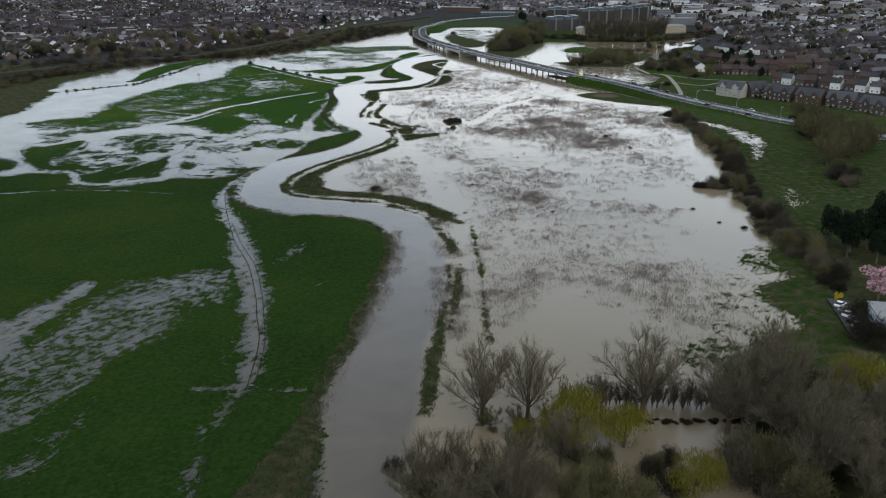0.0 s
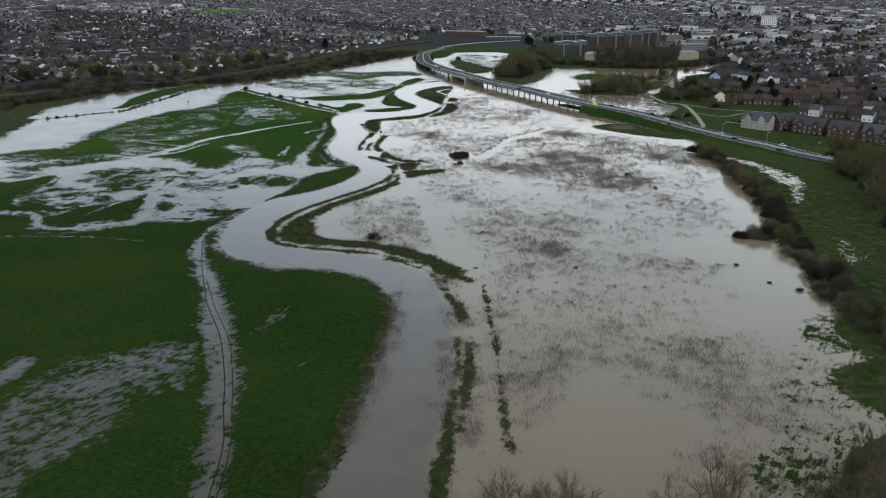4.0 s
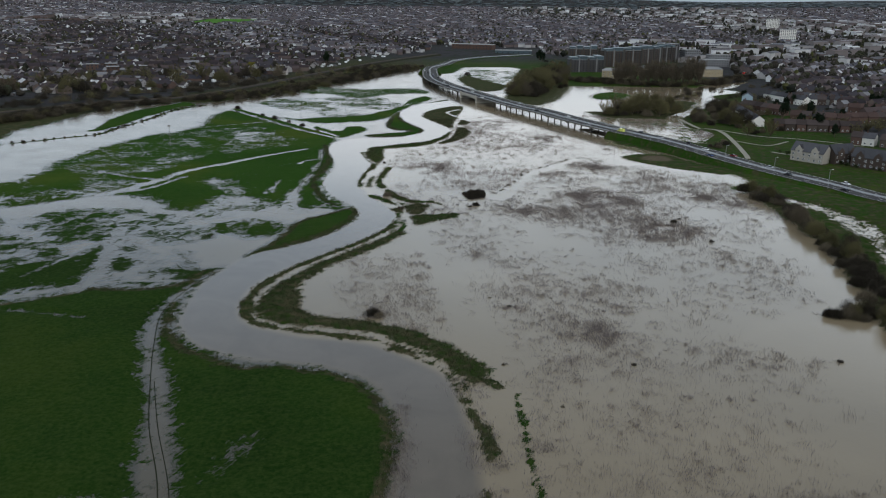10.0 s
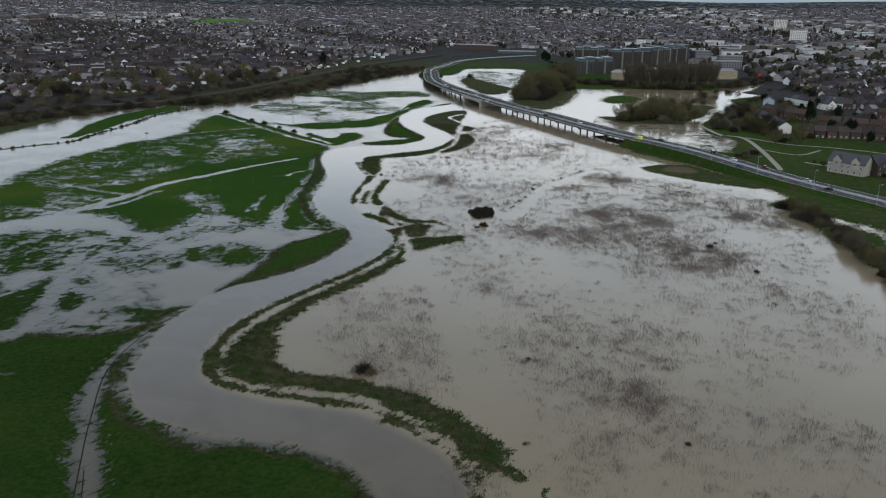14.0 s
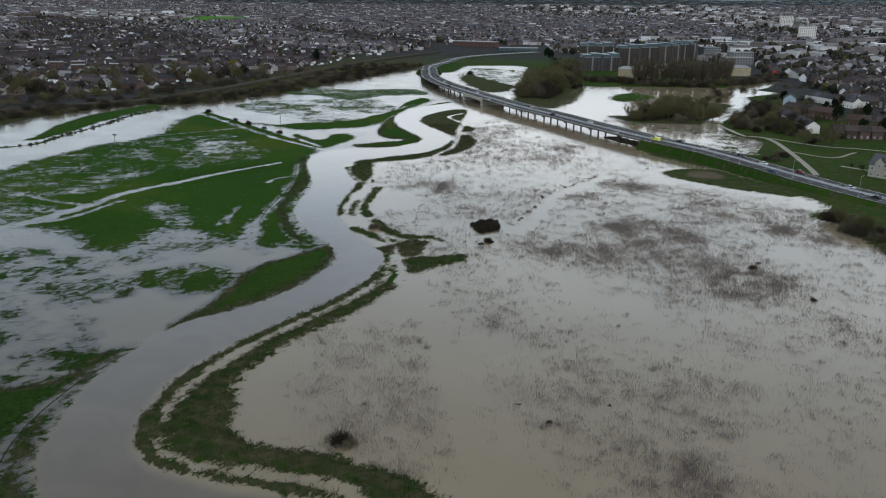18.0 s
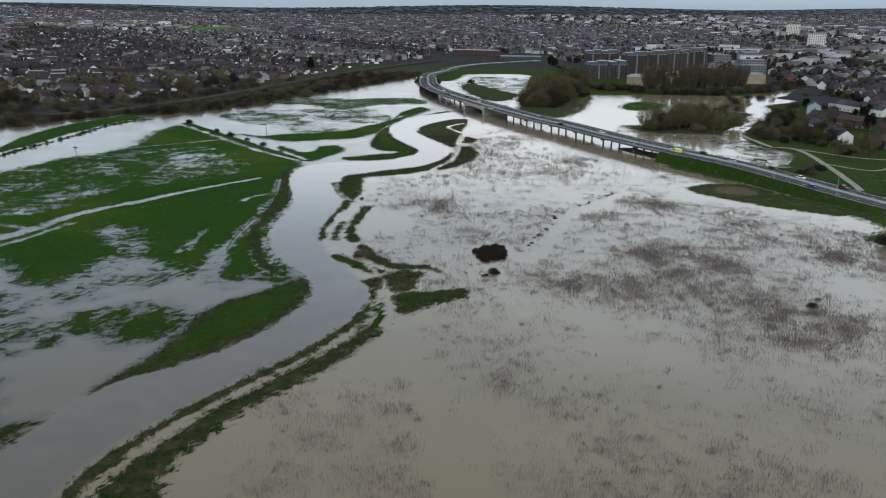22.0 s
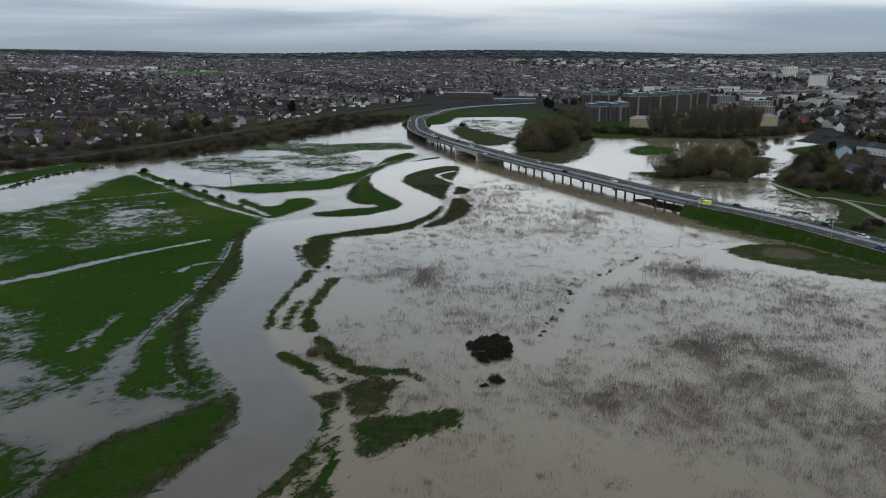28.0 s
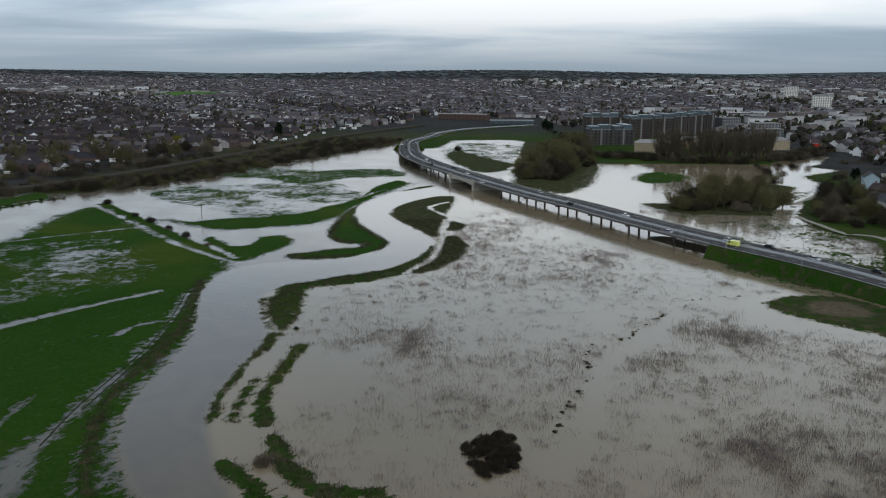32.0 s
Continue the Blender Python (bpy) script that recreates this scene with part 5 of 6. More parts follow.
put("scrub", 4, 1118, 1.5)
put("willow", -266, 1157, 1.2)
strew(["hedge"], "196,634 208,606 226,585 250,560 270,528", 26, (0.6, 0.9), half=2.5, away=3)
strew(["scrub", "budding"], "196,690 220,720 250,735 300,720", 16, (0.7, 1.0), half=5.0, away=5)

joined_scrub("pond_scrub", "dark leafless scrub on the far shore of a flooded pond", "116,1080 150,1052 190,1030 250,1030 300,1075 340,1120", 230, (1.1, 1.8), 11.0, KINDS["scrub"], 43)
joined_scrub("allotment_scrub", "brown scrub and hedges round flooded allotments", "200,900 225,945 250,1000 280,960 262,905 310,910 345,960 330,1030 300,1000", 110, (0.8, 1.3), 9.0, KINDS["scrub"] + KINDS["thicket"], 44)

# stalks and tussocks in the open water, too many to count
stalk_rng = np.random.RandomState(3)
take = np.flatnonzero(reed > 0.1)
weight = reed[take] ** 1.5 * cell_area[take] / (1 + (py[take] / 500) ** 2) * np.exp(1.1 * fbm(px[take], py[take], 16) + 1.6 * fbm(px[take] + 90, py[take], 6))
pick = stalk_rng.choice(take, 29000, p=weight / weight.sum())
n_st = np.clip(stalk_rng.lognormal(2.35, 0.65, len(pick)), 4, 70).astype(int)
at = np.repeat(np.column_stack([px[pick], py[pick]]) + stalk_rng.uniform(-1.0, 1.0, (len(pick), 2)), n_st, 0)
wide = np.repeat(stalk_rng.uniform(0.4, 1.3, len(pick)), n_st)
tall = np.repeat(stalk_rng.uniform(0.35, 1.25, len(pick)), n_st) * stalk_rng.uniform(0.45, 1.2, len(at))
foot = at + stalk_rng.normal(0, 1, at.shape) * wide[:, None]
turn = stalk_rng.uniform(0, 3.14, len(at))
across = np.column_stack([np.cos(turn), np.sin(turn)]) * stalk_rng.uniform(0.02, 0.045, len(at))[:, None]
tip = foot + stalk_rng.normal(0, 0.16, at.shape) * tall[:, None]
low_z = np.full((len(at), 1), -0.1)
sv = np.stack([np.hstack([foot - across, low_z]), np.hstack([foot + across, low_z]), np.hstack([tip, tall[:, None]])], 1).reshape(-1, 3)
sf = np.arange(len(sv)).reshape(-1, 3)
STALK = varied("dead_stalks", (0.180, 0.152, 0.145), 0.4, 2.0, 0.95, per="island")
reeds_ob = sheet("reed_stalks", sv, sf, STALK)
reeds_ob.data.polygons.foreach_set("use_smooth", np.zeros(len(sf), dtype=bool))
tagged(reeds_ob, "scattered dead brown stalks standing in flood water", "reeds", kind="stuff")
# rank grass along the banks
take = np.flatnonzero((rank > 0.25) & (level > 0.05) & (np.abs(px) < 130) & (py < 760) & (px < 60))
pick = stalk_rng.choice(take, 14000, p=cell_area[take] / cell_area[take].sum())
sv, sf = [], []
for i in pick:
    cx0, cy0, z0 = px[i] + stalk_rng.uniform(-1.25, 1.25), py[i] + stalk_rng.uniform(-1.25, 1.25), level[i]
    h0 = stalk_rng.uniform(0.3, 0.8)
    for _ in range(7):
        dx, dy, lx, ly = stalk_rng.normal(0, 0.4, 4) * (1, 1, 0.5, 0.5)
        w, q = stalk_rng.uniform(0.03, 0.08), stalk_rng.uniform(0, 3.14)
        k = len(sv)
        sv.extend(((cx0 + dx - w * math.cos(q), cy0 + dy - w * math.sin(q), z0 - 0.15), (cx0 + dx + w * math.cos(q), cy0 + dy + w * math.sin(q), z0 - 0.15), (cx0 + dx + lx, cy0 + dy + ly, z0 + h0 * stalk_rng.uniform(0.4, 1.2))))
        sf.append((k, k + 1, k + 2))
TUSSOCK = palette("rank_grass", [(0.0, (0.016, 0.032, 0.008)), (0.4, (0.028, 0.036, 0.013)), (0.75, (0.052, 0.044, 0.025)), (1.0, (0.085, 0.070, 0.040))], 0.95)
tagged(mesh_object("rank_grass", sv, sf, (TUSSOCK,)), "coarse tufts of green and straw grass on the banks", "grass", kind="stuff")

# wheel ruts along the flooded track
RUT = varied("wet_rut_mud", (0.020, 0.022, 0.013), 0.1, 2.0, 0.9)
for text, half in (("-92,386 -97,368 -98,346 -92,322 -85,300 -77,277 -67,254 -59,229 -55,213 -51,198 -49,182 -48,168 -48,157 -49,143 -48,129", 0.13), ("-84,300 -75,277 -64,252 -57,229 -53,213 -49.4,198 -47.4,182 -46.4,168", 0.10), ("-94,628 -89,594 -87,568 -87.5,545 -88,528 -87,510", 0.16), ("-92.3,628 -87.3,594 -85.3,568 -85.8,545 -86.3,528", 0.16)):
    p = curve(text, False, 1.5)
    vs, fs = [], []
    for i in range(len(p)):
        d = p[min(i + 1, len(p) - 1)] - p[max(i - 1, 0)]
        n = np.array([d[1], -d[0]]) / np.hypot(*d)
        z = max(ground_level(*p[i]), 0.0) + 0.05
        vs += [(*(p[i] - n * half), z), (*p[i], z + 0.03), (*(p[i] + n * half), z)]
        if i:
            k = 3 * (i - 1)
            fs += [(k, k + 3, k + 4, k + 1), (k + 1, k + 4, k + 5, k + 2)]
    tagged(mesh_object("wheel_rut", vs, fs, (RUT,)), "dark muddy wheel rut along a flooded track", "track", kind="structure")

# ---- buildings ----
def gable_house(w, d, eaves, ridge, wall, roof, windows=True, chimney=True, name="house", label="", category="house", group="", hip=0.0):
    """Ridge along x; front faces -y."""
    ob = empty(name, pose(0, 0, -500), label, category, group)
    a, b = w / 2, d / 2
    vs = [(-a, -b, -1), (a, -b, -1), (a, b, -1), (-a, b, -1), (-a, -b, eaves), (a, -b, eaves), (a, b, eaves), (-a, b, eaves)]
    fs = [(0, 1, 5, 4), (1, 2, 6, 5), (2, 3, 7, 6), (3, 0, 4, 7), (3, 2, 1, 0)]
    if not hip:
        vs += [(-a, 0, ridge - 0.1), (a, 0, ridge - 0.1)]
        fs += [(4, 7, 8), (5, 9, 6)]
    mesh_object("wall", vs, fs, (wall,), parent=ob)
    o, th = 0.35, 0.2
    k = ridge - eaves
    ez = eaves - k * o / b
    h = hip * w / 2
    rv = [(-a - o, -b - o, ez), (a + o, -b - o, ez), (a + o - h, 0, ridge), (-a - o + h, 0, ridge), (a + o, b + o, ez), (-a - o, b + o, ez)]
    rv += [(x, y, z + th) for x, y, z in rv]
    rf = [(6, 7, 8, 9), (9, 8, 10, 11), (1, 0, 3, 2), (2, 3, 5, 4), (0, 1, 7, 6), (4, 5, 11, 10), (1, 2, 8, 7), (2, 4, 10, 8), (3, 0, 6, 9), (5, 3, 9, 11)]
    if hip:
        rf += [(7, 10, 8), (11, 6, 9)]
    mesh_object("roof", rv, rf, (roof,), parent=ob)
    if chimney:
        bm = boxes((a * 0.55 - 0.4, -0.35, ridge - 0.8, a * 0.55 + 0.4, 0.35, ridge + 1.1), (a * 0.55 - 0.48, -0.43, ridge + 1.1, a * 0.55 + 0.48, 0.43, ridge + 1.25))
        part("chimney", bm, BRICKS[0], ob)
    if windows:
        floors = max(1, int(eaves // 2.7))
        bays = max(2, int(w // 3.2))
        for f in range(floors):
            for i in range(bays):
                x = (i + 0.5) / bays * w - a
                for side in (-1, 1):
                    window_on(ob, pose(x, side * b, 1.5 + f * 2.7, 0, 0, 0 if side < 0 else 180))
    return ob


_window = {}


def window_on(parent, m, w=1.2, h=1.3):
    """A pane in a proud white frame; its back touches the wall."""
    key = (w, h)
    if key not in _window:
        a, b, t = w / 2, h / 2, 0.09
        bm = boxes((-a, -0.07, -b, a, 0.02, -b + t), (-a, -0.07, b - t, a, 0.02, b), (-a, -0.07, -b + t, -a + t, 0.02, b - t), (a - t, -0.07, -b + t, a, 0.02, b - t), (-0.04, -0.06, -b + t, 0.04, 0.02, b - t))
        me = bpy.data.meshes.new("window_frame")
        bm.to_mesh(me)
        bm.free()
        me.materials.append(FRAMEW if w < 1.5 else DARKCON)
        pane = bpy.data.meshes.new("pane")
        bm = boxes((-a + t, -0.03, -b + t, a - t, 0.01, b - t))
        bm.to_mesh(pane)
        bm.free()
        pane.materials.append(GLASS)
        _window[key] = (me, pane)
    fr = new("window", _window[key][0])
    fr.parent, fr.matrix_local = parent, m
    pa = new("pane", _window[key][1])
    pa.parent = fr
    return fr


def settle(ob, x, y, turn, size=1.0, sink=0.0):
    ob.matrix_basis = pose(x, y, ground_level(x, y) - sink, 0, 0, turn) @ Matrix.Diagonal((size, size, size, 1))
    return ob


CREAM = varied("cream_render", (0.36, 0.33, 0.28), 0.1, 1.0, stain=0.3)
# the brick and render flats beside the road, under steep slate roofs
def roadside_flats(w, floors, wall, label):
    ob = gable_house(w, 10.5, floors * 2.8 + 0.6, floors * 2.8 + 5.2, wall, TILES[1], True, False, "apartment_house", label, "apartments", "roadside flats")
    for i in (-1, 1):
        x = i * w * 0.25
        z = floors * 2.8 + 0.6
        vs = [(x - 2.2, -5.6, z - 3), (x + 2.2, -5.6, z - 3), (x + 2.2, -5.6, z + 1.2), (x, -5.6, z + 3.6), (x - 2.2, -5.6, z + 1.2), (x - 2.2, -1, z - 3), (x + 2.2, -1, z - 3), (x + 2.2, -1, z + 1.2), (x, -1, z + 3.6), (x - 2.2, -1, z + 1.2)]
        mesh_object("gable", vs, [(0, 1, 2, 3, 4), (1, 6, 7, 2), (5, 0, 4, 9), (2, 7, 8, 3), (3, 8, 9, 4)], (wall, TILES[1]), [0, 0, 0, 1, 1], parent=ob, label="steep front gable")
        window_on(ob, pose(x, -5.6, z - 0.4))
    return ob


for x, y, w, fl, wall, turn in ((205, 602, 20, 2, CREAM, -50), (221, 600, 16, 2, BRICKS[1], 20), (233, 584, 20, 2, BRICKS[1], -48), (247, 566, 18, 2, BRICKS[0], -50), (262, 552, 18, 2, BRICKS[1], -42), (274, 530, 18, 2, BRICKS[1], -56)):
    settle(roadside_flats(w, fl, wall, "%s flats under a steep slate roof beside the road" % ("cream rendered" if wall is CREAM else "dark brick")), x, y, turn)

# houses of the estate past the road
base_houses = []
for wall, roof, w, what in ((BRICKS[0], TILES[0], 6.5, "red brick"), (BRICKS[1], TILES[0], 7.0, "brown brick"), (RENDERED, TILES[1], 7.5, "white rendered"), (BRICKS[0], TILES[2], 8.5, "red brick")):
    base_houses.append(gable_house(w, 8.5, 5.2, 8.2, wall, roof, True, True, "house", "%s two-storey house with a tiled pitched roof" % what, "house", "estate houses"))
house_rng = random.Random(21)
first_use = set()


def put_house(kind, x, y, turn):
    b = base_houses[kind]
    m = pose(x, y, ground_level(x, y), 0, 0, turn)
    if kind not in first_use:
        first_use.add(kind)
        b.matrix_basis = m
    else:
        copy_thing(b, m)


def terrace(x, y, turn, count, kinds, gap=0.0):
    for i in range(count):
        k = house_rng.choice(kinds)
        dx = 7.6 * i + gap * (i // 2)
        put_house(k, x + dx * math.cos(radians(turn)), y + dx * math.sin(radians(turn)), turn + (180 if house_rng.random() < 0.3 else 0))


terrace(226, 800, -95, 9, [2])
terrace(230, 722, -8, 8, [0, 1])
terrace(244, 835, -62, 6, [0, 0, 3])
terrace(292, 912, -70, 7, [2])
terrace(318, 905, -60, 6, [2, 0, 2], 2)
terrace(262, 770, -30, 5, [0, 3], 2)
terrace(300, 690, -30, 6, [0, 2, 1], 4)
terrace(262, 665, -40, 7, [0, 1, 2], 3)
terrace(300, 760, 10, 6, [1, 3], 2)
terrace(290, 640, -45, 6, [1, 0, 2], 3)
terrace(330, 820, -20, 5, [0, 3, 2], 2)
terrace(320, 600, -50, 6, [0, 1], 2)
terrace(350, 720, -15, 6, [1, 0, 3], 1)
terrace(300, 880, -12, 6, [1, 2, 0], 3)

# pale blue house by the pond
bh = gable_house(11, 9, 8.0, 11.0, varied("pale_blue_boards", (0.33, 0.42, 0.47), 0.05), TILES[1], True, False, "blue_house", "tall pale blue boarded house beside flooded scrub", "house")
settle(bh, 255, 866, 70)
# flat-roofed pale building under the blossom tree
ob = empty("clubhouse", pose(0, 0, 0), "pale blue flat-roofed building with a car park", "building")
part("wall", boxes((-7, -6, -1, 7, 6, 5.2)), varied("pale_blue_paint", (0.50, 0.58, 0.64), 0.05), ob)
part("roof", boxes((-7.3, -6.3, 5.2, 7.3, 6.3, 5.6)), FLATROOF, ob)
part("roof_light", boxes((-2, -1.5, 5.6, 2, 1.5, 6.3)), RENDERED, ob)
for i in range(4):
    window_on(ob, pose(-5.2 + 3.4 * i, -6, 2.6))
    window_on(ob, pose(-7, -4.4 + 3.0 * i, 2.6, 0, 0, -90))
settle(ob, 121, 202, -12)
park = mesh_object("car_park", [(106, 196, 1.02), (113, 196, 1.02), (116, 222, 1.02), (111, 224, 1.02)], [(0, 1, 2, 3)], (ASPHALT,))
tagged(park, "small asphalt car park", "car park", kind="structure")


STAIR = varied("stair_render", (0.19, 0.185, 0.18), 0.1, 1.0)
PALEBRICK = varied("grey_brick", (0.085, 0.080, 0.082), 0.15, 1.0)


# larger blocks past the pond
def flat_block(name, label, w, d, floors, wall, group="", top=None, bay=3.4, storey=3.0):
    ob = empty(name, pose(0, 0, 0), label, "building", group)
    h = floors * storey
    part("wall", boxes((-w / 2, -d / 2, -1.5, w / 2, d / 2, h)), wall, ob)
    part("roof", boxes((-w / 2 - 0.3, -d / 2 - 0.3, h, w / 2 + 0.3, d / 2 + 0.3, h + 0.5)), FLATROOF, ob)
    if top:
        units = max(2, int(w / 9))
        for i in range(units):
            x0, x1 = -w / 2 + w * i / units + 0.8, -w / 2 + w * (i + 1) / units - 0.8
            lift = 3.0 + 1.3 * (i % 2)
            part("top_storey", boxes((x0, -d / 2 + 1.2, h + 0.5, x1, d / 2 - 1.2, h + lift), (x0 - 0.3, -d / 2 + 0.9, h + lift, x1 + 0.3, d / 2 - 0.9, h + lift + 0.25)), top, ob, "set-back top storey in blue-grey metal")
        for i in range(units + 1):
            x0 = -w / 2 + w * i / units
            part("stair_bay", boxes((x0 - 0.9, -d / 2 - 1.1, -1.0, x0 + 0.9, -d / 2 + 0.5, h + 1.6)), STAIR if i % 2 else DARKCON, ob)
        for f in range(1, floors):
            for i in range(units):
                x0 = -w / 2 + w * (i + 0.5) / units
                part("balcony", boxes((x0 - 2.0, -d / 2 - 1.3, f * storey - 0.1, x0 + 2.0, -d / 2, f * storey + 0.1), (x0 - 2.0, -d / 2 - 1.3, f * storey + 0.1, x0 + 2.0, -d / 2 - 1.2, f * storey + 1.1)), DARKCON, ob)
    n, m = int(w / bay), int(d / bay)
    for f in range(floors):
        z = f * storey + 1.7
        for i in range(n):
            window_on(ob, pose((i + 0.5) / n * w - w / 2, -d / 2, z), 1.7, 1.8)
        for i in range(m):
            window_on(ob, pose(-w / 2, (i + 0.5) / m * d - d / 2, z, 0, 0, -90), 1.7, 1.8)
    return ob


for x, y, w, d, fl, wall, turn, top in ((146, 1190, 22, 22, 5, PALEBRICK, 4, ZINC), (168, 1196, 20, 30, 5, PALEBRICK, 4, ZINC), (204, 1272, 26, 20, 7, BRICKS[1], 8, ZINC), (232, 1290, 26, 22, 7, BRICKS[1], 14, ZINC), (262, 1322, 34, 20, 7, BRICKS[1], 30, ZINC), (296, 1362, 34, 20, 7, BRICKS[1], 40, ZINC), (318, 1400, 14, 22, 8, PALEBRICK, 10, None), (170, 1310, 40, 20, 7, BRICKS[1], -6, ZINC)):
    settle(flat_block("apartment_block", "modern brick apartment block with a blue-grey top storey", w, d, fl, wall, "apartment blocks", top), x, y, turn)
for x, y, w, d, fl, turn in ((181, 1106, 34, 14, 3, -8), (298, 1138, 32, 14, 3, 4), (238, 1150, 50, 14, 3, 12)):
    ob = gable_house(w, d, fl * 3.0, fl * 3.0 + 2.6, BRICKS[2], FLATROOF, True, False, "yellow_flats", "long buff brick flats with a shallow grey roof", "apartments", "buff flats", 0.3)
    settle(ob, x, y, turn)
for x, y, w, d, fl, turn in ((350, 1290, 36, 20, 3, 2), (346, 1400, 24, 20, 5, 10), (372, 1345, 30, 20, 4, 0)):
    settle(flat_block("office_block", "pale grey office block with long window bands", w, d, fl, varied("grey_panels", (0.22, 0.22, 0.225), 0.1), "offices"), x, y, turn)
settle(flat_block("tower_block", "white concrete tower block above the town", 30, 16, 9, RENDERED, "towers"), 664, 1850, -14)
settle(flat_block("tower_block", "white concrete tower block above the town", 30, 16, 10, RENDERED, "towers"), 812, 2345, -10)
settle(flat_block("brick_hall", "long red brick hall behind a car park", 74, 22, 2, BRICKS[0], "", None, 6, 4.2), 20, 1600, -20)
settle(flat_block("low_store", "low blue-grey store beside the brick hall", 60, 18, 1, ZINC, "", None, 8, 5.0), 84, 1505, -4)
for x, y in ((-436, 1086), (-416, 1092), (-398, 1052)):
    settle(flat_block("small_flats", "small brick flats with white window bays", 13, 11, 4, BRICKS[0], "left flats"), x, y, 20)

# ---- the town beyond, too many houses to count ----
town_rng = np.random.RandomState(12)
hv, hf, hm = [], [], []
tv, tf = [], []


def joined_house(x, y, turn, w, d, eaves, rise, z, roof=1):
    c, s = math.cos(turn), math.sin(turn)
    a, b = w / 2, d / 2
    k = len(hv)
    for lx, ly, lz in ((-a, -b, -1), (a, -b, -1), (a, b, -1), (-a, b, -1), (-a, -b, eaves), (a, -b, eaves), (a, b, eaves), (-a, b, eaves), (-a, 0, eaves + rise), (a, 0, eaves + rise)):
        hv.append((x + lx * c - ly * s, y + lx * s + ly * c, z + lz))
    # streets further out and east take the paler palettes, with haze in the colour
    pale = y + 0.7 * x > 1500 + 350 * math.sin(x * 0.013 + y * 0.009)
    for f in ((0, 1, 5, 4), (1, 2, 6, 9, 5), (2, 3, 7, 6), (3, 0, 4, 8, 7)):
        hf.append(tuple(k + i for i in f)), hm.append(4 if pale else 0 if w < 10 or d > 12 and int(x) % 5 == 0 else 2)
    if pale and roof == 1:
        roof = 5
    k = len(hv)
    o = 0.3
    for lx, ly, lz in ((-a - o, -b - o, eaves - 0.15), (a + o, -b - o, eaves - 0.15), (a + o, 0, eaves + rise + 0.15), (-a - o, 0, eaves + rise + 0.15), (a + o, b + o, eaves - 0.15), (-a - o, b + o, eaves - 0.15)):
        hv.append((x + lx * c - ly * s, y + lx * s + ly * c, z + lz))
    for f in ((0, 1, 2, 3), (3, 2, 4, 5)):
        hf.append(tuple(k + i for i in f)), hm.append(roof)


def joined_tree(x, y, z, r, h):
    k = len(tv)
    n = 5
    tv.append((x, y, z - 0.5))
    q0 = town_rng.uniform(0, 6)
    for lev, f in ((0.30, 0.75), (0.6, 1.0), (0.85, 0.6)):
        for i in range(n):
            q = q0 + i * 2 * math.pi / n + lev
            rr = r * f * town_rng.uniform(0.65, 1.2)
            tv.append((x + rr * math.cos(q), y + rr * math.sin(q), z + h * lev * town_rng.uniform(0.85, 1.15)))
    tv.append((x, y, z + h))
    for i in range(n):
        j = (i + 1) % n
        tf.append((k, k + 1 + j, k + 1 + i))
        for lev in (0, 1):
            p = k + 1 + lev * n
            tf.append((p + i, p + j, p + n + j, p + n + i))
        p = k + 1 + 2 * n
        tf.append((p + i, p + j, k + 1 + 3 * n))


left_edge = curve("-540,700 -425,830 -352,900 -276,945 -228,1040 -184,1150 -138,1280 -100,1390 -70,1500", step=20)


def in_town(x, y):
    if abs(x) > 0.62 * y + 120 or y > 3900:
        return False
    if x < 0 and y < 1500:
        return x < np.interp(y, left_edge[:, 1], left_edge[:, 0]) - 14
    if y < 1320:
        return x > 330 + max(0, (y - 850) * 0.1) and y > 560
    if y < 1480 and -120 < x < 330:
        return False
    if (-800 < x < -600 and 2430 < y < 2780) or (-60 < x < 140 and y < 1650):
        return False
    return True


